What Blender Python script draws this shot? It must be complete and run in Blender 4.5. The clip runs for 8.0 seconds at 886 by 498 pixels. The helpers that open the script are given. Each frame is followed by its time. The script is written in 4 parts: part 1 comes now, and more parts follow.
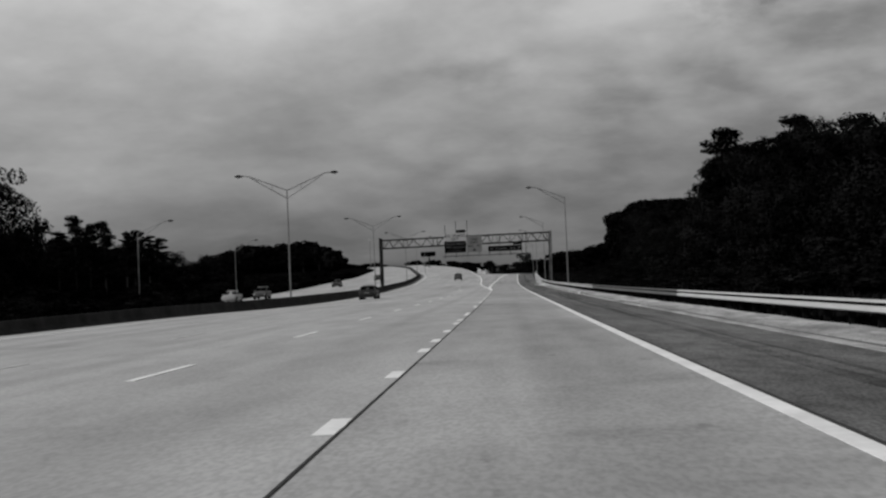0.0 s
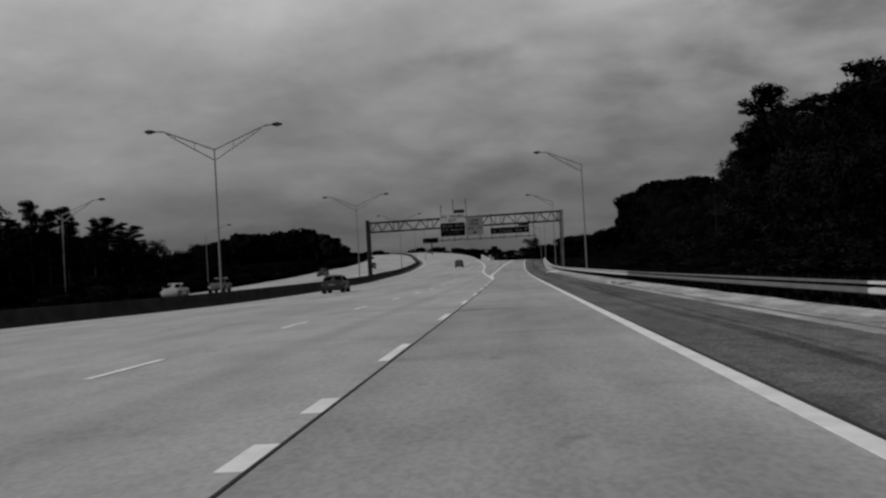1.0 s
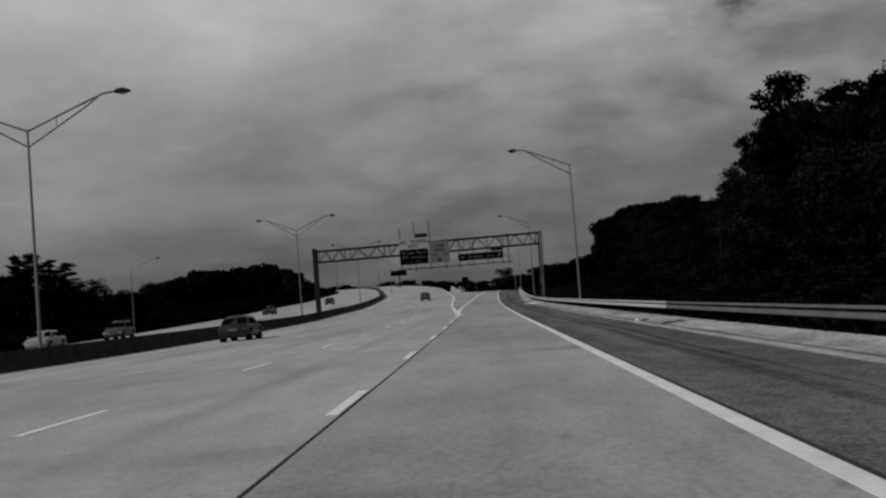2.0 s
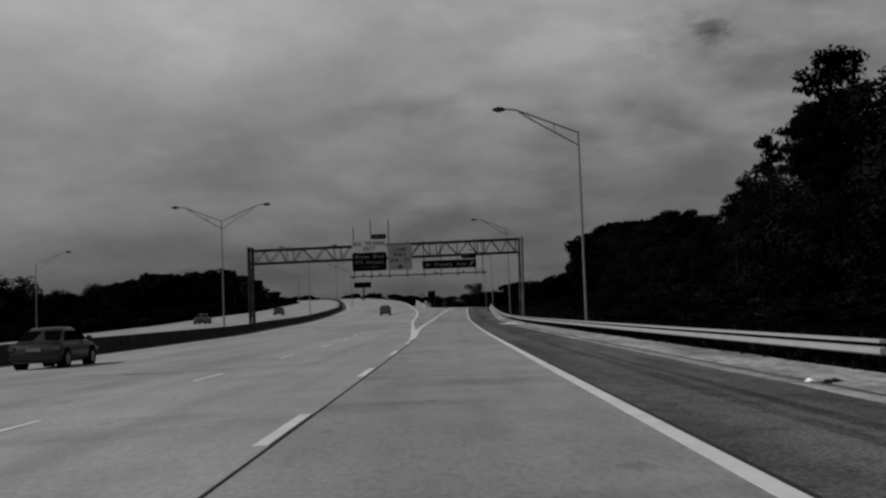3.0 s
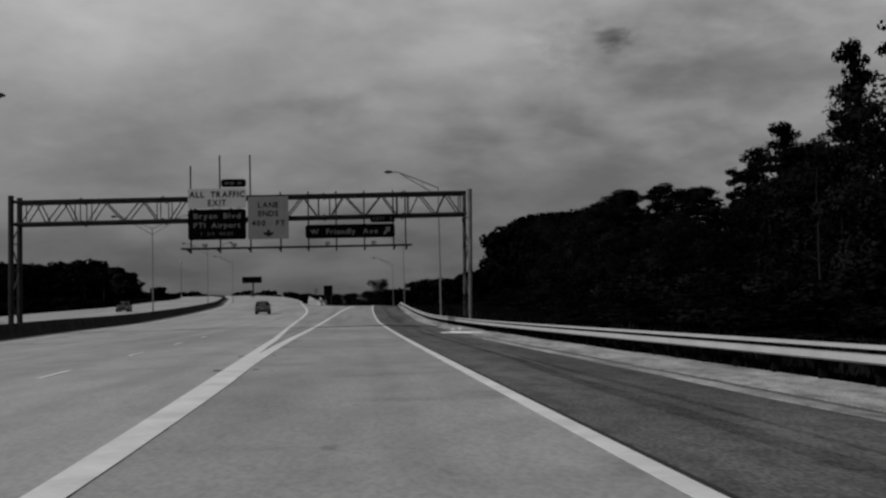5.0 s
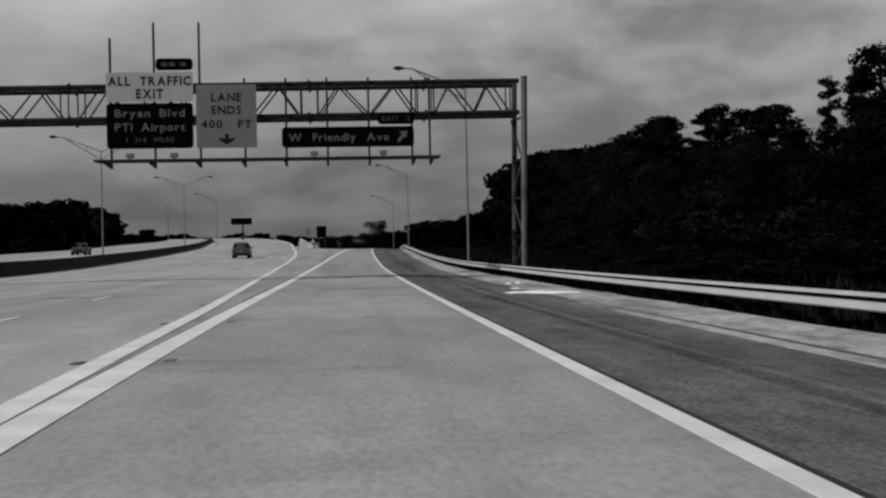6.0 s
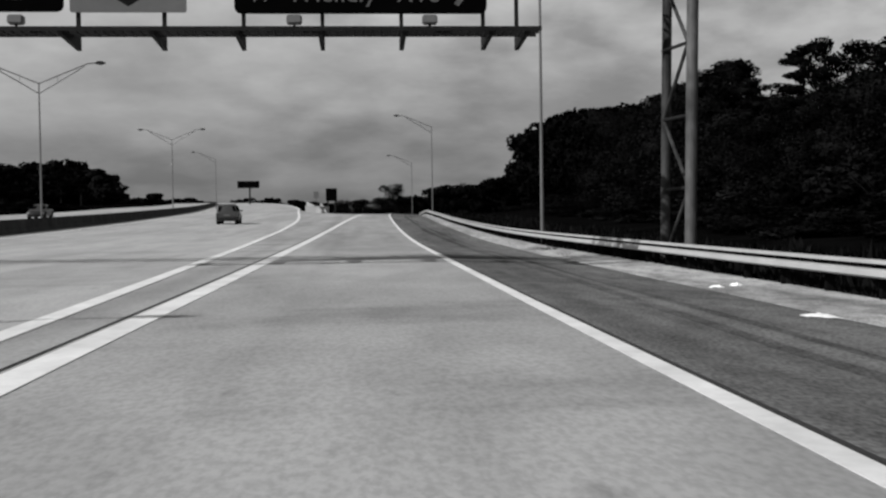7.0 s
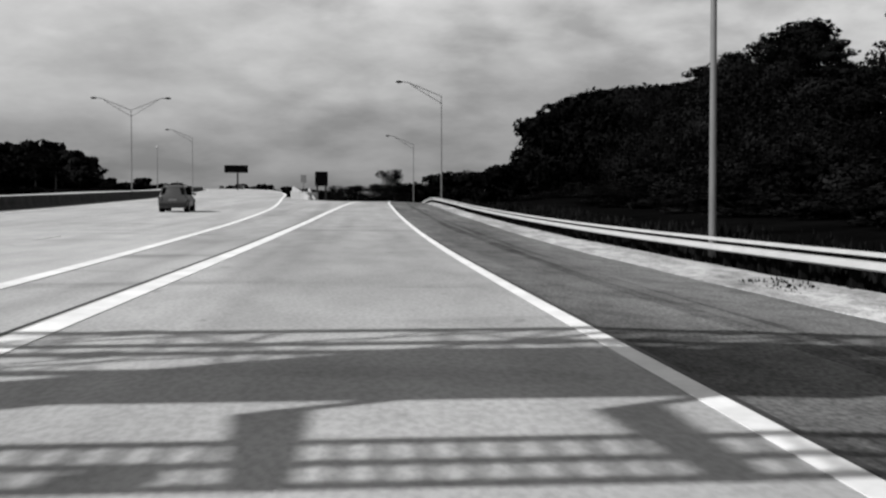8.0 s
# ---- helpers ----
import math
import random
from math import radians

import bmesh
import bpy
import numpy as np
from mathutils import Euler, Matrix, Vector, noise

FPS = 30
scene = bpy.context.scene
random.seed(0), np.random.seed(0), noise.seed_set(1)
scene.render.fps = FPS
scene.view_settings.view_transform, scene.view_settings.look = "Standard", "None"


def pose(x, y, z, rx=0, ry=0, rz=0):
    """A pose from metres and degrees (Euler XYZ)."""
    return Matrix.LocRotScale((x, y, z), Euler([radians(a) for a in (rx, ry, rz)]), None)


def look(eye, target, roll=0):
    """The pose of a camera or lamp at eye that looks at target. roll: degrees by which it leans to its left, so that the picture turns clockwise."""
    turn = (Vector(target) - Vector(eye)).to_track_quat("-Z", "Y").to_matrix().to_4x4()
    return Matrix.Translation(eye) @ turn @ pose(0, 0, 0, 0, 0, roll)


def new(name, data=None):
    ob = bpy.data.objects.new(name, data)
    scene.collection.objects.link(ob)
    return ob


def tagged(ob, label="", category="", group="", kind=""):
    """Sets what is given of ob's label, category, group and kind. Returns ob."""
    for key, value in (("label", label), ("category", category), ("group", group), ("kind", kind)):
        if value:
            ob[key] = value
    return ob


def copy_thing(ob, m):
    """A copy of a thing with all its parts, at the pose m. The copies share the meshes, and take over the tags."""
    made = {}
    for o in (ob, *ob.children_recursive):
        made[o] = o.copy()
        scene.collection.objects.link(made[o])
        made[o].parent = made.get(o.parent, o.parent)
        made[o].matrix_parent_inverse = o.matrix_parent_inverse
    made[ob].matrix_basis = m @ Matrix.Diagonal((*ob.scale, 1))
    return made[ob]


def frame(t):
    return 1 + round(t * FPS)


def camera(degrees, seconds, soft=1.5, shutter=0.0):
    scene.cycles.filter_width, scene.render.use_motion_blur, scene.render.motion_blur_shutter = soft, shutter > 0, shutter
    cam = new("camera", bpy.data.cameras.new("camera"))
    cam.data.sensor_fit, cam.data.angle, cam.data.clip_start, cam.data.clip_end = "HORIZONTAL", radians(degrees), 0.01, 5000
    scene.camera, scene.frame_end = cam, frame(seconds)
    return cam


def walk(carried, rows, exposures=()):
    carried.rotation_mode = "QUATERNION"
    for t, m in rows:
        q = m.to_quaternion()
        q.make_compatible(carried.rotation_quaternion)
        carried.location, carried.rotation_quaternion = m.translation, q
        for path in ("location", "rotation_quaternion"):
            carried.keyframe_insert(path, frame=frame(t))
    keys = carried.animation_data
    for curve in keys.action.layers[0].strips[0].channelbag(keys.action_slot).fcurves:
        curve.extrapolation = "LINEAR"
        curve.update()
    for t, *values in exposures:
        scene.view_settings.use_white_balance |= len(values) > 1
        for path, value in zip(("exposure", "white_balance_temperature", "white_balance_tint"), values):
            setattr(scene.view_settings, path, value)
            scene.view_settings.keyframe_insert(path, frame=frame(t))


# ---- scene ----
# ---- camera and drive ----
cam = camera(43.2, 8.0, soft=2.4)
# seconds, eye x y z, yaw, pitch, lean to the right
ROWS = [
    (0.0, -0.62, -78.205, 1.284, 3.008, 1.663, 2.438),
    (0.5, -0.436, -65.625, 1.225, 3.59, 1.812, 2.153),
    (1.0, -0.292, -53.049, 1.194, 3.383, 1.046, 3.11),
    (2.5, -0.168, -15.447, 1.164, 1.413, 3.307, 4.539),
    (3.0, -0.119, -3.034, 1.148, 0.251, 3.36, 2.17),
    (3.5, -0.057, 9.271, 1.126, -1.227, 4.155, 0.814),
    (4.0, 0.002, 21.521, 1.104, -3.136, 4.344, -0.612),
    (5.5, -0.231, 58.175, 1.172, -5.209, 1.911, 1.849),
    (6.0, -0.269, 70.395, 1.227, -4.986, 0.351, 1.224),
    (6.5, -0.238, 82.566, 1.25, -5.035, -0.705, 1.784),
    (7.0, -0.17, 94.759, 1.267, -4.275, -1.326, 0.775),
    (7.5, -0.036, 106.953, 1.306, -4.022, -2.06, 0.156),
    (8.0, 0.143, 119.136, 1.374, -4.495, -1.873, 0.062),
]


def heading(x, y, z, yaw, pitch, lean):
    a, b = radians(yaw), radians(pitch)
    way = Vector((-math.sin(a) * math.cos(b), math.cos(a) * math.cos(b), math.sin(b)))
    return look((x, y, z), Vector((x, y, z)) + 10 * way, -lean)


walk(cam, [(r[0], heading(*r[1:])) for r in ROWS],
     exposures=[(0.0, 0.06), (0.5, -0.12), (1.0, -0.24), (2.5, -0.41), (3.0, -0.49), (4.0, -0.58), (5.5, -0.2), (6.5, 0.17), (7.0, 0.42), (7.5, 0.7), (8.0, 0.82)])

# ---- sky and sun ----
SUN_WAY = Vector((1.2, 0.65, -1.0)).normalized()
world = bpy.data.worlds.new("sky")
scene.world = world
world.use_nodes = True
wn, wl = world.node_tree.nodes, world.node_tree.links
wn.clear()


def wnode(kind, **values):
    n = wn.new(kind)
    for k, v in values.items():
        n.inputs[k].default_value = v
    return n


sky = wn.new("ShaderNodeTexSky")
sky.sky_type = "NISHITA"
sky.sun_disc = False
sky.sun_elevation = math.asin(-SUN_WAY.z)
sky.sun_rotation = math.atan2(-SUN_WAY.x, -SUN_WAY.y)
grey_sky = wn.new("ShaderNodeRGBToBW")
wl.new(sky.outputs["Color"], grey_sky.inputs[0])
coord = wn.new("ShaderNodeTexCoord")
split = wn.new("ShaderNodeSeparateXYZ")
wl.new(coord.outputs["Generated"], split.inputs[0])
# cloud sheets: direction laid onto a plane overhead, stretched into bands
lift = wn.new("ShaderNodeMath"); lift.operation = "MAXIMUM"; lift.inputs[1].default_value = 0.0
wl.new(split.outputs["Z"], lift.inputs[0])
lift2 = wn.new("ShaderNodeMath"); lift2.operation = "ADD"; lift2.inputs[1].default_value = 0.28
wl.new(lift.outputs[0], lift2.inputs[0])
flat = []
for axis in ("X", "Y"):
    d = wn.new("ShaderNodeMath"); d.operation = "DIVIDE"
    wl.new(split.outputs[axis], d.inputs[0]); wl.new(lift2.outputs[0], d.inputs[1])
    flat.append(d)
join = wn.new("ShaderNodeCombineXYZ")
wl.new(flat[0].outputs[0], join.inputs[0]); wl.new(flat[1].outputs[0], join.inputs[1])
big = wnode("ShaderNodeTexNoise", Scale=1.5, Detail=6.0, Roughness=0.52, Distortion=0.12)
wl.new(join.outputs[0], big.inputs["Vector"])
fine = wnode("ShaderNodeTexNoise", Scale=6.0, Detail=6.0, Roughness=0.55, Distortion=0.1)
wl.new(join.outputs[0], fine.inputs["Vector"])
both = wn.new("ShaderNodeMath"); both.operation = "MULTIPLY_ADD"; both.inputs[1].default_value = 0.29
wl.new(fine.outputs["Fac"], both.inputs[0]); wl.new(big.outputs["Fac"], both.inputs[2])
cloud = wn.new("ShaderNodeValToRGB")
cloud.color_ramp.elements[0].position, cloud.color_ramp.elements[0].color = 0.555, (0.74, 0.74, 0.74, 1)
cloud.color_ramp.elements[1].position, cloud.color_ramp.elements[1].color = 0.835, (1.24, 1.24, 1.24, 1)
wisp = wnode("ShaderNodeTexNoise", Scale=19.0, Detail=5.0, Roughness=0.6, Distortion=0.25)
wl.new(join.outputs[0], wisp.inputs["Vector"])
wisps = wn.new("ShaderNodeMath"); wisps.operation = "MULTIPLY_ADD"; wisps.inputs[1].default_value = 0.1
wl.new(wisp.outputs["Fac"], wisps.inputs[0]); wl.new(both.outputs[0], wisps.inputs[2])
wl.new(wisps.outputs[0], cloud.inputs[0])
# the sheet is greyer low down and opens to dark clear sky overhead
low = wn.new("ShaderNodeValToRGB")
low.color_ramp.elements[0].position, low.color_ramp.elements[0].color = 0.0, (0.23, 0.23, 0.23, 1)
low.color_ramp.elements[1].position, low.color_ramp.elements[1].color = 0.27, (1, 1, 1, 1)
mid = low.color_ramp.elements.new(0.12)
mid.color = (0.54, 0.54, 0.54, 1)
for at, v in ((0.36, 0.95), (0.6, 0.5), (0.85, 0.36)):
    high = low.color_ramp.elements.new(at)
    high.color = (v, v, v, 1)
wl.new(split.outputs["Z"], low.inputs[0])
mul = wn.new("ShaderNodeMath"); mul.operation = "MULTIPLY"
wl.new(cloud.outputs[0], mul.inputs[0]); wl.new(low.outputs[0], mul.inputs[1])
# single clouds in the sheet: way, width, flatness, gain
total = mul
for way, wide, flatness, gain in (((-0.022, 0.983, 0.185), 0.075, 3.0, -0.34), ((0.232, 0.944, 0.233), 0.019, 1.6, -0.6), ((0.205, 0.951, 0.231), 0.05, 2.0, -0.22),
                                  ((0.11, 0.981, 0.158), 0.06, 2.0, -0.25), ((-0.19, 0.95, 0.25), 0.24, 1.6, 0.30), ((0.34, 0.91, 0.21), 0.22, 1.3, -0.34), ((0.02, 0.99, 0.10), 0.16, 3.5, -0.12), ((-0.33, 0.94, 0.10), 0.17, 1.6, 0.34)):
    off = wn.new("ShaderNodeVectorMath"); off.operation = "SUBTRACT"; off.inputs[1].default_value = way
    wl.new(coord.outputs["Generated"], off.inputs[0])
    squash = wn.new("ShaderNodeVectorMath"); squash.operation = "MULTIPLY"; squash.inputs[1].default_value = (1, 1, flatness)
    wl.new(off.outputs[0], squash.inputs[0])
    far = wn.new("ShaderNodeVectorMath"); far.operation = "LENGTH"
    wl.new(squash.outputs[0], far.inputs[0])
    rag = wn.new("ShaderNodeMath"); rag.operation = "MULTIPLY_ADD"; rag.inputs[1].default_value = 1.6 * wide
    wl.new((wisp if wide < 0.055 else fine).outputs["Fac"], rag.inputs[0]); wl.new(far.outputs["Value"], rag.inputs[2])
    mask = wn.new("ShaderNodeMapRange"); mask.interpolation_type = "SMOOTHSTEP"
    mask.inputs["From Min"].default_value, mask.inputs["From Max"].default_value = (0.9 if wide < 0.055 else 0.55) * wide, (1.9 if wide < 0.055 else 1.7) * wide
    mask.inputs["To Min"].default_value, mask.inputs["To Max"].default_value = 1 + gain, 1.0
    wl.new(rag.outputs[0], mask.inputs["Value"])
    step = wn.new("ShaderNodeMath"); step.operation = "MULTIPLY"
    wl.new(total.outputs[0], step.inputs[0]); wl.new(mask.outputs[0], step.inputs[1])
    total = step
veil = wn.new("ShaderNodeMath"); veil.operation = "MULTIPLY"; veil.inputs[1].default_value = 4.5
wl.new(total.outputs[0], veil.inputs[0])
blend = wn.new("ShaderNodeMath"); blend.operation = "MULTIPLY_ADD"; blend.inputs[1].default_value = 0.03
wl.new(grey_sky.outputs[0], blend.inputs[0]); wl.new(veil.outputs[0], blend.inputs[2])
backg = wnode("ShaderNodeBackground", Strength=0.10)
wl.new(blend.outputs[0], backg.inputs["Color"])
wout = wn.new("ShaderNodeOutputWorld")
wl.new(backg.outputs[0], wout.inputs["Surface"])

sun = new("sun", bpy.data.lights.new("sun", "SUN"))
sun.data.energy, sun.data.angle = 3.5, radians(0.6)
sun.matrix_world = look((0, 0, 60), Vector((0, 0, 60)) + SUN_WAY)


# ---- materials (a black and white picture: all of them neutral) ----
def material(name, base, rough=0.8, metal=0.0, vary=0.25, scale=1.0, fine_scale=25.0, bump=0.2, stretch=(1, 1, 1), spread=0.0, coat=0.0, depth=0.01, spec=0.25, span=(0.45, 1.05)):
    """Neutral surface: base value varied at two scales, with fine relief."""
    m = bpy.data.materials.new(name)
    m.use_nodes = True
    n, l = m.node_tree.nodes, m.node_tree.links
    bsdf = n["Principled BSDF"]
    bsdf.inputs["Metallic"].default_value = metal
    bsdf.inputs["Coat Weight"].default_value = coat
    bsdf.inputs["Specular IOR Level"].default_value = spec
    tc = n.new("ShaderNodeTexCoord")
    mp = n.new("ShaderNodeMapping"); mp.inputs["Scale"].default_value = stretch
    l.new(tc.outputs["Object"], mp.inputs["Vector"])
    a = n.new("ShaderNodeTexNoise"); a.inputs["Scale"].default_value = scale; a.inputs["Detail"].default_value = 5
    b = n.new("ShaderNodeTexNoise"); b.inputs["Scale"].default_value = fine_scale; b.inputs["Detail"].default_value = 4
    l.new(mp.outputs[0], a.inputs["Vector"]); l.new(mp.outputs[0], b.inputs["Vector"])
    s = n.new("ShaderNodeMath"); s.operation = "MULTIPLY_ADD"; s.inputs[1].default_value = 0.5
    l.new(b.outputs["Fac"], s.inputs[0]); l.new(a.outputs["Fac"], s.inputs[2])
    r = n.new("ShaderNodeMapRange")
    r.inputs["From Min"].default_value, r.inputs["From Max"].default_value = span
    r.inputs["To Min"].default_value, r.inputs["To Max"].default_value = base * (1 - vary), base * (1 + vary)
    l.new(s.outputs[0], r.inputs["Value"])
    out = r.outputs[0]
    if spread:
        o = n.new("ShaderNodeObjectInfo")
        g = n.new("ShaderNodeMapRange")
        g.inputs["To Min"].default_value, g.inputs["To Max"].default_value = 1 - spread, 1 + spread
        l.new(o.outputs["Random"], g.inputs["Value"])
        k = n.new("ShaderNodeMath"); k.operation = "MULTIPLY"
        l.new(out, k.inputs[0]); l.new(g.outputs[0], k.inputs[1])
        out = k.outputs[0]
    l.new(out, bsdf.inputs["Base Color"])
    q = n.new("ShaderNodeMapRange")
    q.inputs["To Min"].default_value, q.inputs["To Max"].default_value = max(0.03, rough - 0.1), min(1, rough + 0.1)
    l.new(b.outputs["Fac"], q.inputs["Value"]); l.new(q.outputs[0], bsdf.inputs["Roughness"])
    if bump:
        u = n.new("ShaderNodeBump"); u.inputs["Strength"].default_value = bump; u.inputs["Distance"].default_value = depth
        l.new(b.outputs["Fac"], u.inputs["Height"]); l.new(u.outputs[0], bsdf.inputs["Normal"])
    return m


def pavement(name, base, layers, rough=0.9, spec=0.05, bump=0.25):
    """Worn pavement: layers of (stretch across, stretch along, detail, low, high, gain) multiply the base."""
    m = bpy.data.materials.new(name)
    m.use_nodes = True
    n, l = m.node_tree.nodes, m.node_tree.links
    bsdf = n["Principled BSDF"]
    bsdf.inputs["Roughness"].default_value = rough
    bsdf.inputs["Specular IOR Level"].default_value = spec
    tc = n.new("ShaderNodeTexCoord")
    value = n.new("ShaderNodeValue"); value.outputs[0].default_value = base
    out = value.outputs[0]
    for k, (sx, sy, detail, low, high, gain) in enumerate(layers):
        mp = n.new("ShaderNodeMapping")
        mp.inputs["Scale"].default_value = (sx, sy, 1)
        mp.inputs["Location"].default_value = (17.3 * k, 5.1 * k, 3.7 * k)
        l.new(tc.outputs["Object"], mp.inputs["Vector"])
        t = n.new("ShaderNodeTexNoise"); t.inputs["Scale"].default_value = 1.0; t.inputs["Detail"].default_value = detail
        l.new(mp.outputs[0], t.inputs["Vector"])
        r = n.new("ShaderNodeMapRange"); r.interpolation_type = "SMOOTHSTEP"
        r.inputs["From Min"].default_value, r.inputs["From Max"].default_value = low, high
        r.inputs["To Min"].default_value, r.inputs["To Max"].default_value = 1 - gain, 1 + gain * 0.35
        l.new(t.outputs["Fac"], r.inputs["Value"])
        p = n.new("ShaderNodeMath"); p.operation = "MULTIPLY"
        l.new(out, p.inputs[0]); l.new(r.outputs[0], p.inputs[1])
        out = p.outputs[0]
    l.new(out, bsdf.inputs["Base Color"])
    u = n.new("ShaderNodeBump"); u.inputs["Strength"].default_value = bump; u.inputs["Distance"].default_value = 0.01
    l.new(t.outputs["Fac"], u.inputs["Height"]); l.new(u.outputs[0], bsdf.inputs["Normal"])
    return m


# layers: broad blotches, wheel tracks, rare cross stains, mottling, spots, grain
M_CONCRETE = pavement("pavement_concrete", 0.305, [(0.16, 0.045, 3, 0.3, 0.7, 0.14), (0.75, 0.006, 2, 0.3, 0.6, 0.12), (0.12, 0.35, 4, 0.28, 0.42, 0.12), (1.1, 0.35, 4, 0.3, 0.65, 0.10), (2.2, 0.9, 2, 0.2, 0.33, 0.2), (22, 9, 3, 0.25, 0.7, 0.16)])
M_LANE = pavement("exit_lane_concrete", 0.255, [(0.2, 0.05, 3, 0.3, 0.7, 0.2), (0.8, 0.005, 2, 0.3, 0.6, 0.16), (0.14, 0.3, 4, 0.30, 0.44, 0.22), (1.2, 0.4, 4, 0.3, 0.65, 0.12), (2.6, 1.0, 2, 0.2, 0.34, 0.25), (22, 9, 3, 0.25, 0.7, 0.18)])
M_ASPHALT = pavement("shoulder_asphalt", 0.145, [(0.5, 0.05, 3, 0.3, 0.7, 0.25), (1.4, 0.03, 3, 0.3, 0.62, 0.16), (0.9, 0.35, 5, 0.3, 0.65, 0.2), (3.0, 1.6, 3, 0.3, 0.6, 0.2), (26, 12, 3, 0.3, 0.68, 0.4)], 0.95, 0.0, 0.5)
M_STREAK = pavement("dark_asphalt_streak", 0.108, [(0.5, 0.05, 3, 0.3, 0.7, 0.3), (1.4, 0.03, 3, 0.3, 0.62, 0.3), (0.9, 0.35, 5, 0.3, 0.65, 0.25), (3.0, 1.6, 3, 0.3, 0.6, 0.25), (26, 12, 3, 0.3, 0.68, 0.45)], 0.95, 0.0, 0.5)
M_GRAVEL = pavement("pale_gravel", 0.355, [(0.8, 0.12, 4, 0.3, 0.65, 0.35), (2.0, 0.5, 4, 0.3, 0.62, 0.3), (5, 2.5, 3, 0.28, 0.6, 0.3), (30, 14, 3, 0.3, 0.68, 0.35)], 0.95, 0.05, 0.6)
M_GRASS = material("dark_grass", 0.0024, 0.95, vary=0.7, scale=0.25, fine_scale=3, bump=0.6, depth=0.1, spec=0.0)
M_PAINT = material("road_paint", 0.6, 0.8, vary=0.2, scale=1.2, fine_scale=9, bump=0.1, spec=0.1)
M_WORN = material("worn_road_paint", 0.37, 0.85, vary=0.3, scale=1.6, fine_scale=12, bump=0.1, spec=0.05)
M_SEAL = material("joint_sealant", 0.02, 0.7, vary=0.2, scale=3)
M_OIL = material("stained_patch", 0.10, 0.8, vary=0.4, scale=3)
# the shaded face's dark is put into this base; noise adds random mottling
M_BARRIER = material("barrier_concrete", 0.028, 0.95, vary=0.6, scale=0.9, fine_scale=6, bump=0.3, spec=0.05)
M_PARAPET = material("pale_concrete", 0.28, 0.9, vary=0.2, scale=0.8, fine_scale=6)
M_RAIL = material("galvanised_rail", 0.40, 0.6, metal=0.0, vary=0.14, scale=1.5, fine_scale=30, bump=0.1, spec=0.2)
M_RAIL_OLD = material("weathered_rail", 0.1, 0.75, vary=0.3, scale=1.2, fine_scale=20, bump=0.15, spec=0.1)
M_POLE = material("galvanised_pole", 0.125, 0.5, metal=0.2, vary=0.2, scale=1.0, fine_scale=20, bump=0.1)
# truss shadow on the leg is put into its dark, patchy tone
M_LEG = material("shaded_gantry_leg", 0.08, 0.6, vary=0.7, scale=0.9, fine_scale=6, bump=0.2, stretch=(1, 1, 0.5), spec=0.15)
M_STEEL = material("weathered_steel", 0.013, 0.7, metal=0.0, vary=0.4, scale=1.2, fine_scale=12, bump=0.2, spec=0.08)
M_POST = material("dark_rail_post", 0.006, 0.95, vary=0.4, scale=4, fine_scale=20, spec=0.0)
# shadow pattern on the far leg, painted in as strong mottling
M_LEG_SHADOW = material("shadow_mottled_gantry_leg", 0.034, 0.65, vary=0.95, scale=2.2, fine_scale=9, bump=0.25, stretch=(1, 1, 0.4), spec=0.12)
M_SIGN_DARK = material("dark_sign_sheet", 0.002, 0.6, vary=0.2, scale=2, spec=0.0)
M_SIGN_MID = material("mid_sign_sheet", 0.108, 0.55, vary=0.12, scale=1.5)
M_SIGN_PALE = material("pale_sign_sheet", 0.25, 0.55, vary=0.1, scale=1.5)
M_LEGEND = material("pale_legend", 0.08, 0.5, vary=0.35, scale=6)
M_FAINT = material("dulled_legend", 0.035, 0.6, vary=0.4, scale=5)
M_BLACK = material("black_legend", 0.008, 0.7, vary=0.2, scale=5, spec=0.05)
# steep noise span paints sunlit clumps and shaded gaps into both leaf tones
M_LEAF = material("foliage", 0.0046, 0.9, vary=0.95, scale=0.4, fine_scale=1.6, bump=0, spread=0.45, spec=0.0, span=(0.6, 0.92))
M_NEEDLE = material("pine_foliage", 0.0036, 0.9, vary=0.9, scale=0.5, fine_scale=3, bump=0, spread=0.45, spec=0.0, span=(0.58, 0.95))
M_BARK = material("bark", 0.016, 0.95, vary=0.4, scale=2, fine_scale=12, bump=0.6, stretch=(1, 1, 0.2), spec=0.03)
M_CAR_GREY = material("grey_car_paint", 0.035, 0.4, metal=0.0, vary=0.06, scale=2, bump=0, coat=0.15)
M_CAR_DARK = material("dark_car_paint", 0.01, 0.4, metal=0.0, vary=0.06, scale=2, bump=0, coat=0.15)
M_CAR_PALE = material("pale_car_paint", 0.17, 0.3, vary=0.06, scale=2, bump=0, coat=0.7)
M_GLASS = material("tinted_glass", 0.003, 0.2, vary=0.1, scale=3, bump=0, spec=0.0)
M_TYRE = material("tyre_rubber", 0.012, 0.9, vary=0.2, scale=8, spec=0.1)
M_RIM = material("alloy_rim", 0.2, 0.4, metal=0.6, vary=0.1, scale=8, bump=0)
M_LAMP_LENS = material("lamp_lens", 0.25, 0.2, vary=0.1, scale=6, bump=0, coat=0.5)
M_LINER = material("black_arch_liner", 0.004, 0.95, vary=0.3, scale=6, bump=0, spec=0.0)
M_TAIL = material("tail_lamp_lens", 0.05, 0.15, vary=0.2, scale=6, bump=0, coat=0.6)
M_TRASH = material("white_sheeting", 0.8, 0.5, vary=0.2, scale=4, fine_scale=12, bump=0.6, depth=0.03)


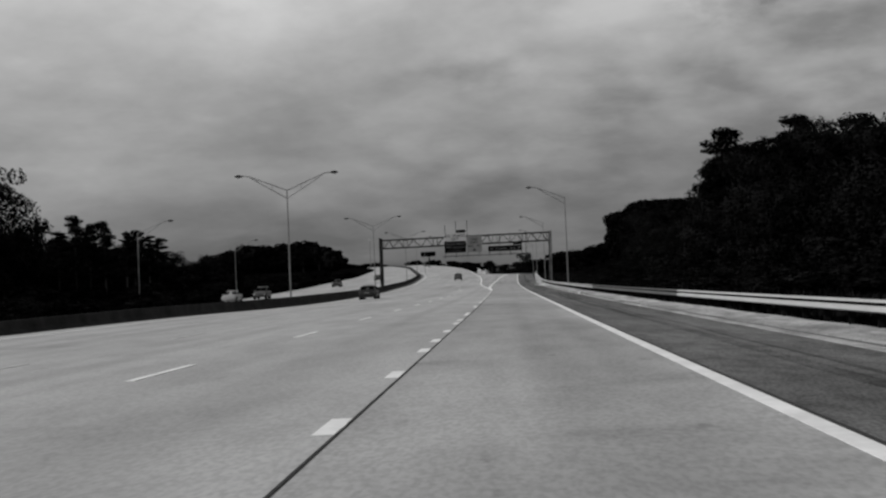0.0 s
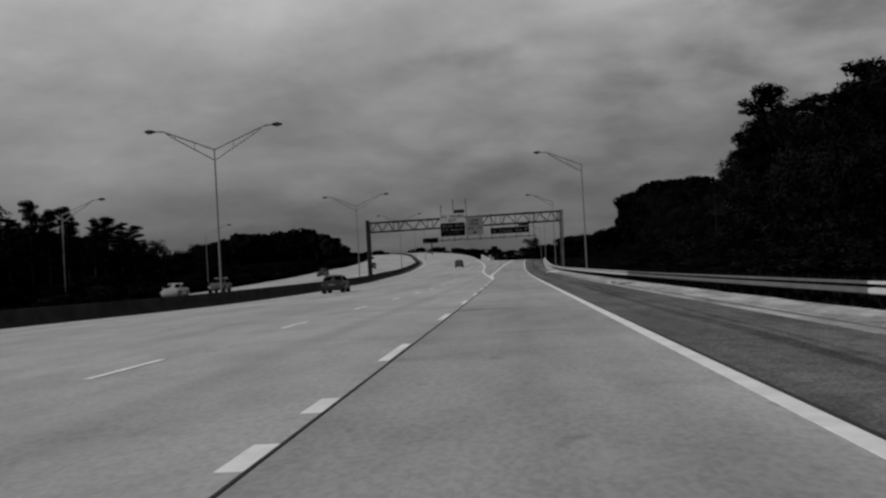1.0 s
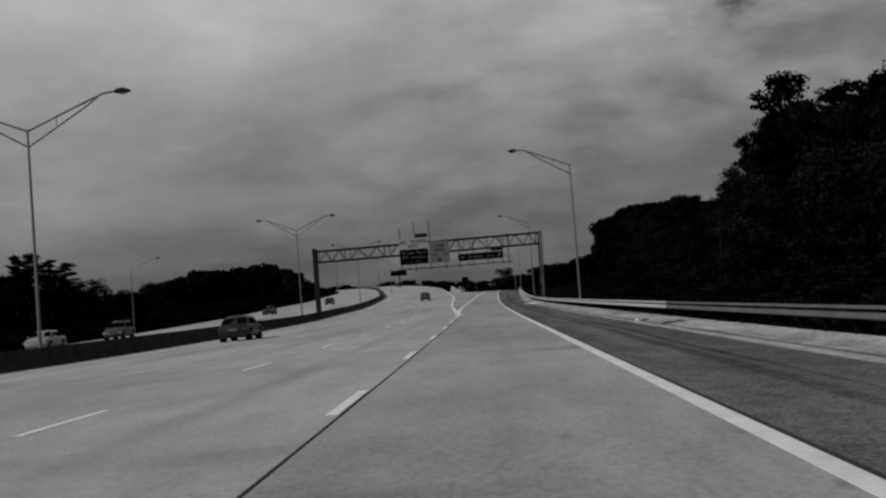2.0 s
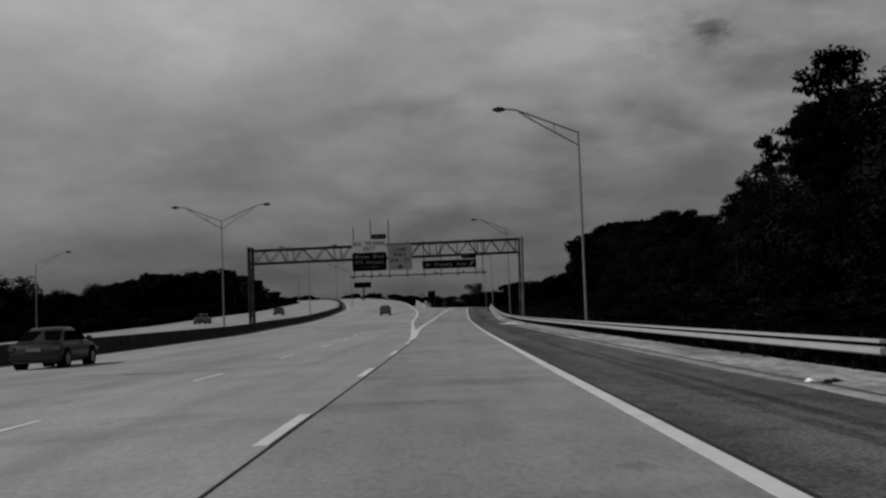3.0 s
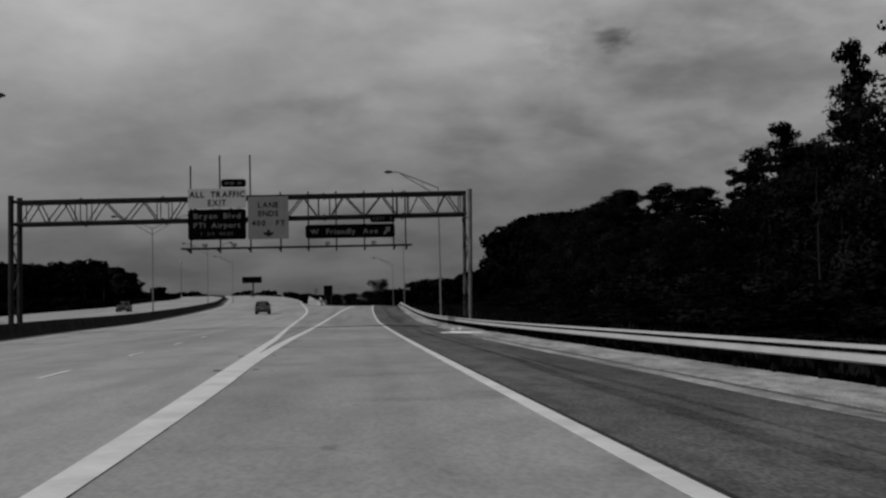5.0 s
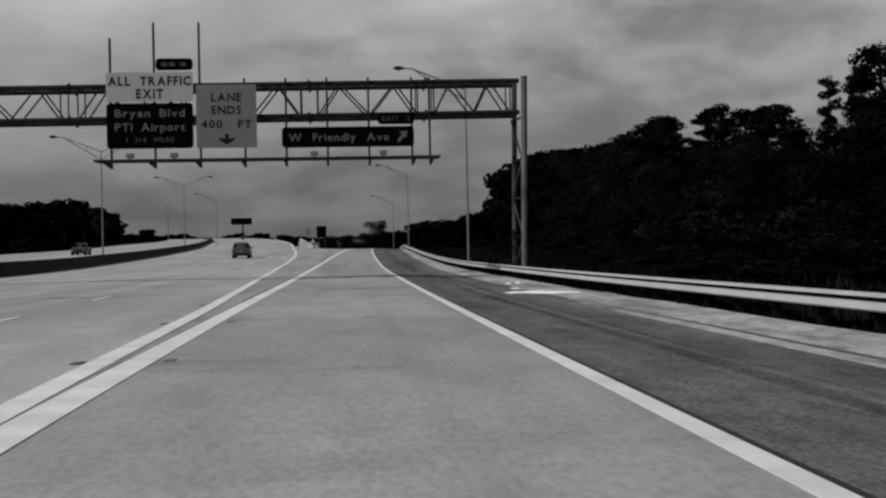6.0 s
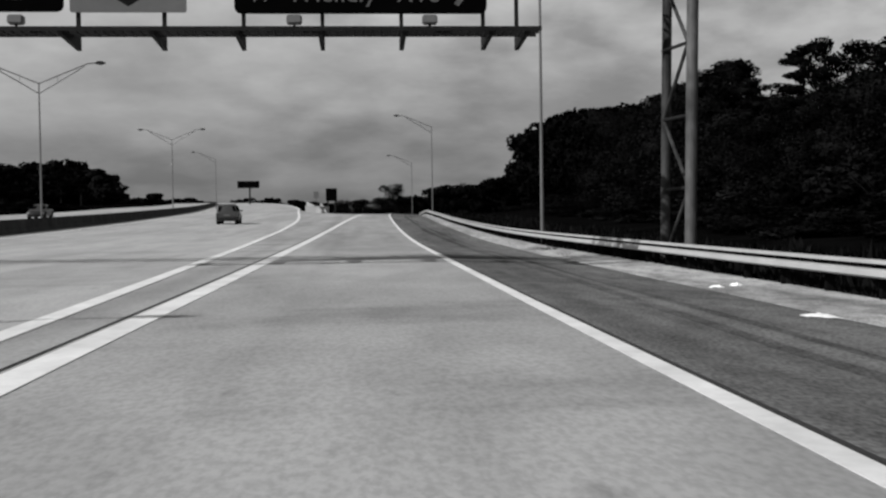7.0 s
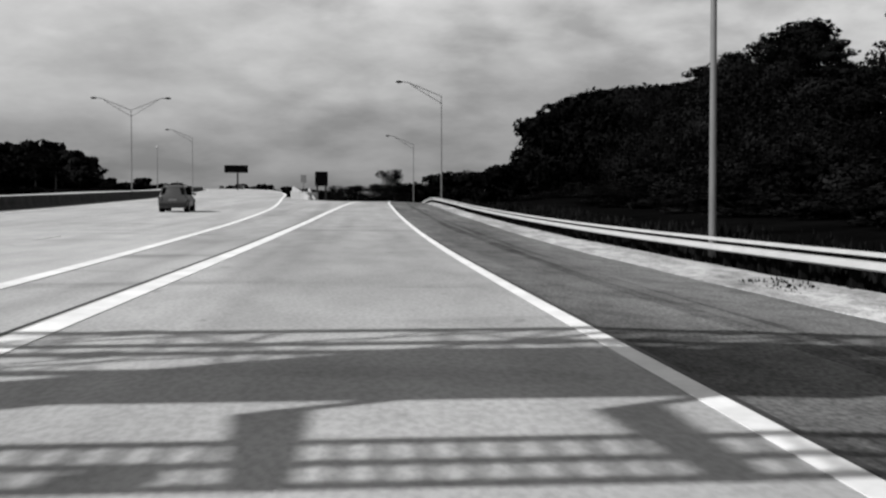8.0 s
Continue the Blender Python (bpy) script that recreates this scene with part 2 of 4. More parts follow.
# ---- small mesh tools ----
def obj(name, bm, mat, parent=None, label="", smooth=False):
    me = bpy.data.meshes.new(name)
    bmesh.ops.recalc_face_normals(bm, faces=bm.faces)
    if smooth:
        for f in bm.faces:
            f.smooth = True
    bm.to_mesh(me); bm.free()
    me.materials.append(mat)
    ob = new(name, me)
    if parent is not None:
        ob.parent = parent
        ob.matrix_parent_inverse = parent.matrix_basis.inverted()
    if label:
        ob["label"] = label
    return ob


def part(name, bm, mat, parent, label="", smooth=False):
    return obj(name, bm, mat, parent, label, smooth)


def holder(name, m, label, category, group="", kind=""):
    ob = new(name)
    ob.empty_display_size = 0.2
    ob.matrix_basis = m
    return tagged(ob, label, category, group, kind)


def piece(name, bm, mat, parent, label="", smooth=False):
    """A part whose mesh is given in its parent's own space."""
    me = bpy.data.meshes.new(name)
    bmesh.ops.recalc_face_normals(bm, faces=bm.faces)
    if smooth:
        for f in bm.faces:
            f.smooth = True
    bm.to_mesh(me); bm.free()
    me.materials.append(mat)
    ob = new(name, me)
    ob.parent = parent
    if label:
        ob["label"] = label
    return ob


def box(bm, c, s, m=None):
    r = bmesh.ops.create_cube(bm, size=1.0)
    t = Matrix.Translation(c) @ (m or Matrix()) @ Matrix.Diagonal((*s, 1))
    bmesh.ops.transform(bm, matrix=t, verts=r["verts"])
    return bm


def bevelled(bm, w, seg=2):
    bmesh.ops.bevel(bm, geom=bm.edges[:], offset=w, segments=seg, affect="EDGES", clamp_overlap=True)
    return bm


def rod(bm, a, b, r0, r1=None, n=8):
    a, b = Vector(a), Vector(b)
    d = b - a
    r1 = r0 if r1 is None else r1
    c = bmesh.ops.create_cone(bm, cap_ends=True, segments=n, radius1=r0, radius2=r1, depth=d.length)
    q = Vector((0, 0, 1)).rotation_difference(d.normalized()).to_matrix().to_4x4()
    bmesh.ops.transform(bm, matrix=Matrix.Translation((a + b) / 2) @ q, verts=c["verts"])
    return bm


def beam(bm, a, b, w, h):
    """A square bar from a to b."""
    a, b = Vector(a), Vector(b)
    d = b - a
    q = d.to_track_quat("Y", "Z").to_matrix().to_4x4()
    return box(bm, (a + b) / 2, (w, d.length, h), q)


def prism(bm, outline, y0, y1, axis="y"):
    """Outline of (u, v) pairs pushed from y0 to y1 along an axis."""
    def at(u, v, w):
        return {"y": (u, w, v), "x": (w, u, v), "z": (u, v, w)}[axis]
    a = [bm.verts.new(at(u, v, y0)) for u, v in outline]
    b = [bm.verts.new(at(u, v, y1)) for u, v in outline]
    bm.faces.new(a); bm.faces.new(b[::-1])
    for i in range(len(a)):
        j = (i + 1) % len(a)
        bm.faces.new((a[i], a[j], b[j], b[i]))
    return bm


def sweep(bm, profile, path, closed=True):
    """A profile of (across, up) carried along points that run mainly ahead."""
    rings = []
    for i, p in enumerate(path):
        p = Vector(p)
        d = (Vector(path[min(i + 1, len(path) - 1)]) - Vector(path[max(i - 1, 0)])).normalized()
        side = Vector((d.y, -d.x, 0)).normalized()
        rings.append([bm.verts.new(p + side * u + Vector((0, 0, v))) for u, v in profile])
    k = len(profile)
    for a, b in zip(rings, rings[1:]):
        for i in range(k if closed else k - 1):
            j = (i + 1) % k
            bm.faces.new((a[i], a[j], b[j], b[i]))
    if closed:
        bm.faces.new(rings[0]); bm.faces.new(rings[-1][::-1])
    return bm


class Line:
    """A smooth curve through points."""

    def __init__(self, *pts):
        self.x = [p[0] for p in pts]; self.y = [p[1] for p in pts]
        n = len(pts)
        h = [self.x[i + 1] - self.x[i] for i in range(n - 1)]
        d = [(self.y[i + 1] - self.y[i]) / h[i] for i in range(n - 1)]
        self.m = [d[0]] + [(d[i - 1] * h[i] + d[i] * h[i - 1]) / (h[i] + h[i - 1]) for i in range(1, n - 1)] + [d[-1]]

    def __call__(self, v):
        xs = self.x
        if v <= xs[0]:
            return self.y[0] + self.m[0] * (v - xs[0])
        if v >= xs[-1]:
            return self.y[-1] + self.m[-1] * (v - xs[-1])
        i = 0
        while xs[i + 1] < v:
            i += 1
        h = xs[i + 1] - xs[i]
        t = (v - xs[i]) / h
        return ((2 * t ** 3 - 3 * t * t + 1) * self.y[i] + (t ** 3 - 2 * t * t + t) * h * self.m[i]
                + (3 * t * t - 2 * t ** 3) * self.y[i + 1] + (t ** 3 - t * t) * h * self.m[i + 1])


# ---- plan of the road ----
road_z = Line((-1500, 2), (-600, 1.6), (-300, 1.0), (-150, 0.4), (-78, 0.149), (-40, 0.05), (0, 0), (60, 0.07), (120, 0.24), (150, 0.5),
              (190, 1.3), (230, 2.3), (270, 3.3), (310, 4.3), (400, 6.6), (550, 10.2), (700, 13.3), (850, 13.6), (1100, 8), (1600, -5))
ramp_z = Line((-1500, 2), (-600, 1.6), (-300, 1.0), (-150, 0.4), (-78, 0.149), (-40, 0.05), (0, 0), (60, 0.07), (120, 0.24), (150, 0.5),
              (190, 1.3), (215, 1.95), (235, 2.4), (255, 2.7), (280, 2.6), (320, 1.6), (400, -1.5), (500, -3), (1600, -5))
lane_x = Line((-600, -4), (-300, -2.6), (-78, -2.12), (0, -1.95), (40, -1.95), (51, -1.98), (60, -2.2), (73, -2.62), (84, -3.0), (95, -3.34), (106, -3.76), (120, -4.26),
              (137, -4.78), (155, -5.25), (173, -5.45), (185, -5.66), (197, -5.92), (217, -6.62), (228, -7.15), (265, -9.2), (318, -12), (355, -14.7), (450, -24), (600, -45), (900, -105))
gore_x = Line((-600, -4), (-78, -2.12), (0, -1.95), (40, -1.95), (51, -1.97), (60, -2.14), (70, -2.4), (84, -2.62), (100, -2.74), (120, -2.74), (145, -2.66), (160, -2.46), (176, -2.1), (190, -1.75),
              (210, -1.05), (228, -0.35), (260, 1.0), (300, 2.2), (330, 5.0), (400, 16), (500, 34))
edge_x = Line((-600, -0.5), (-300, 1.0), (-150, 1.5), (-78, 1.62), (0, 1.85), (60, 1.87), (120, 2.2), (144, 2.33), (171, 2.6), (208, 3.1), (230, 3.5),
              (260, 4.7), (300, 6.0), (330, 8.8), (400, 20), (500, 38))
median_x = Line((-600, -20), (-25, -18.9), (20, -19.4), (100, -21.1), (174, -22.4), (254, -26), (341, -34), (450, -45), (600, -66), (900, -126))
FALL = 0.042      # the shoulder's fall to the right
RAIL = 4.95       # guardrail, right of the edge line


def right_z(x, y):
    return ramp_z(y) - FALL * max(0.0, x - edge_x(y) - 0.1)


def steps(a, b):
    ys, y = [], a
    while y < b:
        ys.append(y)
        y += 3.0 if -120 < y < 330 else 12.0
    return ys + [b]


def ribbon(name, left, right, a, b, zl, zr, mat, parent=None, thick=0.12, lift=0.0, label="", kind="structure", category=""):
    """A slab of pavement between two curves."""
    bm = bmesh.new()
    rows = []
    for y in steps(a, b):
        xl, xr = left(y), right(y)
        t = [(xl, y, zl(xl, y) + lift), (xr, y, zr(xr, y) + lift), (xr, y, zr(xr, y) + lift - thick), (xl, y, zl(xl, y) + lift - thick)]
        rows.append([bm.verts.new(p) for p in t])
    for p, q in zip(rows, rows[1:]):
        for i in range(4):
            j = (i + 1) % 4
            bm.faces.new((p[i], p[j], q[j], q[i]))
    bm.faces.new(rows[0][::-1]); bm.faces.new(rows[-1])
    ob = obj(name, bm, mat, parent, label)
    if parent is None:
        tagged(ob, label, category, kind=kind)
    return ob


# fall of the lanes towards the barrier, and the opposite carriageway: its far edge and how high it lies
fall_z = Line((-600, 0), (-60, 0), (-20, -0.02), (10, -0.25), (50, -0.36), (80, -0.28), (105, -0.18), (130, 0.08), (160, 0.16), (220, 0.14), (300, 0.05), (600, 0))
far_off = Line((-600, -15), (0, -15), (80, -17), (137, -19), (190, -20.5), (265, -19), (390, -17), (600, -16), (900, -16))
far_up = Line((-600, -0.3), (0, -0.3), (55, -0.27), (80, -0.08), (105, 0.17), (137, 0.48), (190, 0.62), (265, 0.4), (330, 0.4), (390, 0.2), (600, 0.1), (900, 0.1))


def mz(x, y):
    l, m = lane_x(y) + 0.12, median_x(y) + 0.5
    return road_z(y) + fall_z(y) * min(1.0, max(0.0, (l - x) / (l - m)))


def oz(x, y):
    """The opposite carriageway, rising from the barrier to its far edge."""
    t = min(1.0, max(0.0, (median_x(y) - 0.32 - x) / (-0.32 - far_off(y))))
    return road_z(y) + (fall_z(y) + 0.1) * (1 - t) + far_up(y) * t


rz = lambda x, y: right_z(x, y)
pz = lambda x, y: ramp_z(y)


# ---- ground: one sheet to the horizon ----
def ground_z(x, y):
    h, r = road_z(y), ramp_z(y)
    l, e = lane_x(y), edge_x(y)
    n = noise.noise((x * 0.03, y * 0.03, 0.0)) * 0.8
    if y > 200 and x > l:
        t = min(1.0, (x - l) / max(2.0, gore_x(y) - l))
        base = h + (r - h) * t
    else:
        base = h
    edge = median_x(y) + far_off(y) - 1.0
    if x < edge:
        out = edge - x
        return base + far_up(y) - 0.35 + min(1.0, out / 25) * (0.3 + n)
    if x < l - 2.5 and y < 700:
        return base - 0.8
    if x < e + 3:
        return base - 0.30
    out = x - e - 3
    drop = -0.30 - 0.10 * min(1.0, out / 4)
    up = min(1.0, max(0.0, out - 6) / 22)
    far = min(1.0, max(0.0, out - 6) / 30)
    return base * (1 - far) + h * far + drop + up * (0.9 + n)


def build_ground():
    xs = [-3000, -1500, -800, -500, -350, -250, -190, -160, -140, -125, -110, -98, -88, -80, -72, -66, -60, -55, -50, -46, -42, -38, -34, -30, -26, -22, -18, -14]
    xs += [-11, -8.5, -6, -4, -2, 0, 2, 3.5, 5, 6.2, 7.4, 8.6, 10, 12, 14, 17, 20, 24, 28, 32, 37, 43, 50, 58, 68, 80, 100, 130, 180, 260, 400, 800, 1500, 3000]
    ys = [-3000, -1500, -800, -500, -350, -250, -190] + list(range(-150, 340, 7)) + list(range(350, 620, 15)) + [660, 700, 750, 800, 850, 900, 1000, 1100, 1300, 1600, 2200, 3000, 4500]
    bm = bmesh.new()
    rows = [[bm.verts.new((x, y, ground_z(x, y) if y < 1600 else -5.5)) for x in xs] for y in ys]
    for a, b in zip(rows, rows[1:]):
        for i in range(len(xs) - 1):
            bm.faces.new((a[i], a[i + 1], b[i + 1], b[i]))
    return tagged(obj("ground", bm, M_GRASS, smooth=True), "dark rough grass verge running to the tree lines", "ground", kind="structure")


build_ground()

# ---- pavements ----
main_road = ribbon("road", lambda y: median_x(y) + 0.5, lambda y: lane_x(y) + 0.12, -900, 900, mz, mz, M_CONCRETE, label="pale worn concrete motorway lanes", category="road")
ramp = ribbon("road_ramp", lambda y: (lane_x(y) + 0.14) if y < 55 else gore_x(y) - 0.2, lambda y: edge_x(y) + 0.14, -900, 420, pz, pz, M_LANE,
              label="pale concrete exit lane with a smooth worn surface", category="road")
ribbon("road_gore", lambda y: lane_x(y) + 0.13, lambda y: gore_x(y) - 0.21, 56, 285, mz, pz, M_LANE, label="pale concrete wedge between the diverging lanes", category="road")
shoulder = ribbon("shoulder", lambda y: edge_x(y) + 0.145, lambda y: edge_x(y) + 4.1, -900, 420, rz, rz, M_ASPHALT, label="dark asphalt shoulder beside the exit lane", category="road shoulder")
gutter = ribbon("gutter", lambda y: edge_x(y) + 3.3 + 0.08 * noise.noise((5, y * 0.22, 1.0)) + 0.06 * noise.noise((5, y * 1.7, 1.0)), lambda y: edge_x(y) + 3.68 + 0.06 * noise.noise((9, y * 0.6, 1.0)), -900, 98, rz, rz, M_GRAVEL, lift=0.008,
                label="pale worn concrete strip along the edge of the shoulder", category="gutter")
def ease(v):
    v = min(1.0, max(0.0, v))
    return v * v * (3 - 2 * v)


def verge_in(y):
    """How far past the edge line the gravel begins."""
    return 3.92 - 0.26 * ease((y - 92) / 8) + 0.8 * ease((y - 128) / 90)


def shoulder_z(x, y):
    """The shoulder, with the gravel banked up towards the rail."""
    a = verge_in(y)
    return right_z(x, y) + 0.11 * min(1.2, max(0.0, (x - edge_x(y) - a) / (5.12 - a)))


verge = ribbon("gravel_verge", lambda y: edge_x(y) + verge_in(y) + 0.16 * noise.noise((2, y * 0.3, 7.0)) + 0.06 * noise.noise((2, y * 1.5, 7.0)), lambda y: edge_x(y) + 5.12 + 0.12 * noise.noise((0, y * 0.25, 3.0)) + 0.16 * noise.noise((0, y * 1.1, 9.0)), -900, 420, rz, shoulder_z, M_GRAVEL, thick=0.3, lift=0.012,
               label="pale gravel strip in front of the guardrail", category="verge")
for at, wide in ((1.42, 0.3), (1.95, 0.16)):
    ribbon("tyre_streak", lambda y: edge_x(y) + at + 0.002 * max(0, y - 60) + 0.2 * noise.noise((at, y * 0.11, 2.0)) + 0.06 * noise.noise((at, y * 0.9, 2.0)),
           lambda y: edge_x(y) + at + wide + 0.002 * max(0, y - 60) + 0.22 * noise.noise((at, y * 0.11, 2.4)) + 0.07 * noise.noise((at, y * 0.8, 5.0)), -130, 260, rz, rz, M_STREAK, shoulder, thick=0.006, lift=0.004)
far_road = ribbon("road_opposite", lambda y: median_x(y) + far_off(y), lambda y: median_x(y) - 0.32, -900, 630, oz, oz, M_CONCRETE,
                  label="pale concrete lanes of the opposite carriageway", category="road")


def stripe(name, at, a, b, w, z, parent, mat=M_PAINT):
    ob = ribbon(name, lambda y: at(y) - w / 2, lambda y: at(y) + w / 2, a, b, z, z, mat, parent, thick=0.006, lift=0.008)
    return ob


stripe("edge_line", lambda y: edge_x(y), -300, 400, 0.18, pz, ramp)
def swell(y, w):
    """Width of a line that begins thin at the split."""
    t = min(1.0, max(0.0, (y - 48) / 16))
    return 0.5 * (0.14 + (w - 0.14) * t)


ribbon("gore_line", lambda y: gore_x(y) + 0.02 - swell(y, 0.34), lambda y: gore_x(y) + 0.02 + swell(y, 0.34), 49, 330, pz, pz, M_PAINT, ramp, thick=0.006, lift=0.008)
ribbon("gore_line", lambda y: lane_x(y) - 0.06 - swell(y, 0.30), lambda y: lane_x(y) - 0.06 + swell(y, 0.30), 48, 800, mz, mz, M_PAINT, main_road, thick=0.006, lift=0.009)
stripe("left_edge_line", lambda y: median_x(y) + 2.4, -300, 800, 0.15, mz, main_road)
stripe("joint", lambda y: edge_x(y) + 0.13, -300, 400, 0.045, pz, ramp, M_SEAL)
stripe("joint", lambda y: gore_x(y) - 0.24, 100, 178, 0.03, pz, ramp, M_SEAL)
stripe("joint", lambda y: lane_x(y) + 0.13, -300, 55, 0.026, mz, ramp, M_SEAL)
for y in (-94.6, -89.5, -84.4, -79.2, -74.1, -69.0, -63.8, -58.7, -55.4, -51.1, -46.0, -43.3):
    stripe("lane_dot", lambda v: lane_x(v) + 0.03, y - 0.52, y + 0.52, 0.19, mz, main_road)
for i in range(8):
    y = -38.6 + 11.5 * i
    stripe("lane_dash", lambda v: lane_x(v) + 0.02, y, y + 3.25, 0.15, mz, main_road)


def lane_line(y, k):
    """The lines between the through lanes, which swing out ahead of the wedge."""
    out = min(1.0, max(0.0, (y - 55) / 40)) * min(1.0, max(0.0, (230 - y) / 90))
    return lane_x(y) - 3.66 * k - 0.45 * out


for lane, top in ((1, 45), (2, 40), (3, 34)):
    for i in range(-12, top - 12):
        y = 8.8 + 12.0 * i + 2.0 * (lane - 1)
        stripe("lane_dash", lambda v, k=lane: lane_line(v, k), y, y + 3.05, 0.13, mz, main_road, M_PAINT if lane == 1 and y < 110 else M_WORN)
for i in range(-5, 25):
    y = 5 + 12.19 * i
    stripe("lane_dash", lambda v: median_x(v) - 6.2, y, y + 3.05, 0.13, oz, far_road, M_WORN)

# marker recesses in the wedge, in pairs
for i in range(5):
    y = 68.5 + 7.4 * i
    for at in (lane_x(y) - 0.32, gore_x(y) + 0.34):
        bm = bmesh.new()
        prism(bm, [(at - 0.06, y - 0.16), (at + 0.06, y - 0.16), (at + 0.06, y + 0.16), (at - 0.06, y + 0.16)], road_z(y) + 0.001, road_z(y) + 0.006, "z")
        part("marker_recess", bm, M_OIL, main_road if at < lane_x(y) else ramp)

# ---- median barrier ----
bm = bmesh.new()
sweep(bm, [(-0.31, -0.3), (-0.31, 0.08), (-0.13, 0.33), (-0.08, 0.9), (0.08, 0.9), (0.13, 0.33), (0.31, 0.08), (0.31, -0.3)],
      [(median_x(y) + 0.45, y, road_z(y) + fall_z(y)) for y in steps(-900, 900)])
lower = Line((-600, 0.6), (-30, 0.6), (5, 0.82), (40, 0.99), (70, 1), (100, 1), (900, 1))
for v in bm.verts:
    foot = road_z(v.co.y) + fall_z(v.co.y)
    if v.co.z > foot + 0.05:
        v.co.z = foot + (v.co.z - foot) * lower(v.co.y)
tagged(obj("median_barrier", bm, M_BARRIER), "dark mottled concrete safety barrier between the carriageways", "barrier", kind="structure")

# pale sloping barrier ends at the nose of the wedge
for (xa, ya, ta), (xb, yb, tb), foot in (((-8.4, 276, 5.0), (-5.7, 265, 3.5), 2.6), ((-6.1, 273, 4.7), (-5.0, 265, 3.1), 2.4)):
    bm = bmesh.new()
    a, c = Vector((xa, ya, 0)), Vector((xb, yb, 0))
    side = (c - a).normalized().cross(Vector((0, 0, 1))) * 0.22
    quad = [bm.verts.new(p) for p in (a + side + Vector((0, 0, foot)), a - side + Vector((0, 0, foot)), c - side + Vector((0, 0, foot)), c + side + Vector((0, 0, foot)))]
    top = [bm.verts.new(p) for p in (a + side * 0.6 + Vector((0, 0, ta)), a - side * 0.6 + Vector((0, 0, ta)), c - side * 0.6 + Vector((0, 0, tb)), c + side * 0.6 + Vector((0, 0, tb)))]
    bm.faces.new(quad[::-1]); bm.faces.new(top)
    for k in range(4):
        bm.faces.new((quad[k], quad[(k + 1) % 4], top[(k + 1) % 4], top[k]))
    bevelled(bm, 0.05)
    tagged(obj("barrier_end", bm, M_PARAPET), "pale concrete barrier end sloping down at the exit wedge", "barrier")

# ---- guardrail ----
# open gap between the two faces is shaped in for the beam's shaded valley
UPPER = [(0.03, 0.692), (-0.06, 0.692), (-0.1, 0.682), (-0.1, 0.638), (-0.05, 0.63), (0.03, 0.626)]
LOWER = [(0.03, 0.566), (-0.06, 0.556), (-0.1, 0.544), (-0.1, 0.462), (-0.04, 0.432), (0.03, 0.422)]
guardrail = holder("guardrail", Matrix(), "galvanised steel guardrail on grey posts beside the shoulder", "guardrail")
rail_x = lambda y: edge_x(y) + RAIL
rail_z = lambda y: right_z(rail_x(y), y)
y = -122.24
while y < 330:
    bm = bmesh.new()
    for face in (UPPER, LOWER):
        sweep(bm, face + [(u + 0.008, v) for u, v in face[::-1]], [(rail_x(v), v, rail_z(v)) for v in (y, y + 1.9, y + 3.81, y + 5.7, y + 7.63)])
    old = -32 < y < 12
    part("rail_beam", bm, M_RAIL_OLD if old else M_RAIL, guardrail, "dull weathered rail beam" if old else "", smooth=False)
    y += 7.62
post_mesh = None
for i in range(int(450 / 1.905)):
    y = -122.24 + 1.905 * i
    if post_mesh is None:
        bm = bmesh.new()
        box(bm, (0.2, 0, 0.14), (0.14, 0.09, 1.0))
        box(bm, (0.085, 0, 0.53), (0.1, 0.1, 0.3))
        p = part("rail_post", bm, M_POST, guardrail)
        post_mesh = p.data
    else:
        p = new("rail_post", post_mesh)
        p.parent = guardrail
    p.location = (rail_x(y), y, rail_z(y))


# ---- street lamps ----
def street_lamp(x, y, z, sides, top=10.8, label="tall galvanised lamp post with a truss arm"):
    root = holder("street_lamp", pose(x, y, z), label, "street lamp", "street lamps")
    bm = bmesh.new()
    rod(bm, (0, 0, 0), (0, 0, top), 0.082, 0.05, 12)
    rod(bm, (0, 0, top), (0, 0, top + 0.06), 0.075, 0.045, 12)
    piece("pole", bm, M_POLE, root, smooth=False)
    bm = bmesh.new()
    box(bm, (0, 0, 0.1), (0.4, 0.4, 0.2)); bevelled(bm, 0.03)
    piece("base_plate", bm, M_POLE, root)
    for s in sides:
        bm = bmesh.new()
        upper = [(0, top - 0.02), (1.3, top + 0.52), (2.6, top + 1.05), (3.4, top + 1.36), (4.0, top + 1.42)]
        lower = [(0, top - 0.72), (1.3, top + 0.06), (2.6, top + 0.83), (3.2, top + 1.25)]
        for pts, r in ((upper, 0.05), (lower, 0.045)):
            for a, b in zip(pts, pts[1:]):
                rod(bm, (s * a[0], 0, a[1]), (s * b[0], 0, b[1]), r, None, 6)
        for k in (1, 2):
            rod(bm, (s * upper[k][0], 0, upper[k][1]), (s * lower[k][0], 0, lower[k][1]), 0.02, None, 6)
        piece("arm", bm, M_POLE, root)
        bm = bmesh.new()
        prism(bm, [(s * u, v) for u, v in ((3.9, top + 1.36), (4.05, top + 1.5), (4.35, top + 1.53), (4.62, top + 1.44), (4.6, top + 1.36), (4.2, top + 1.3))], -0.14, 0.14)
        head = piece("lamp_head", bm, M_STEEL, root)
        bm = bmesh.new()
        r = bmesh.ops.create_uvsphere(bm, u_segments=10, v_segments=6, radius=1)
        bmesh.ops.transform(bm, matrix=Matrix.Translation((s * 4.3, 0, top + 1.31)) @ Matrix.Diagonal((0.2, 0.11, 0.06, 1)), verts=r["verts"])
        piece("lamp_glass", bm, M_LAMP_LENS, head, smooth=True)
    return root


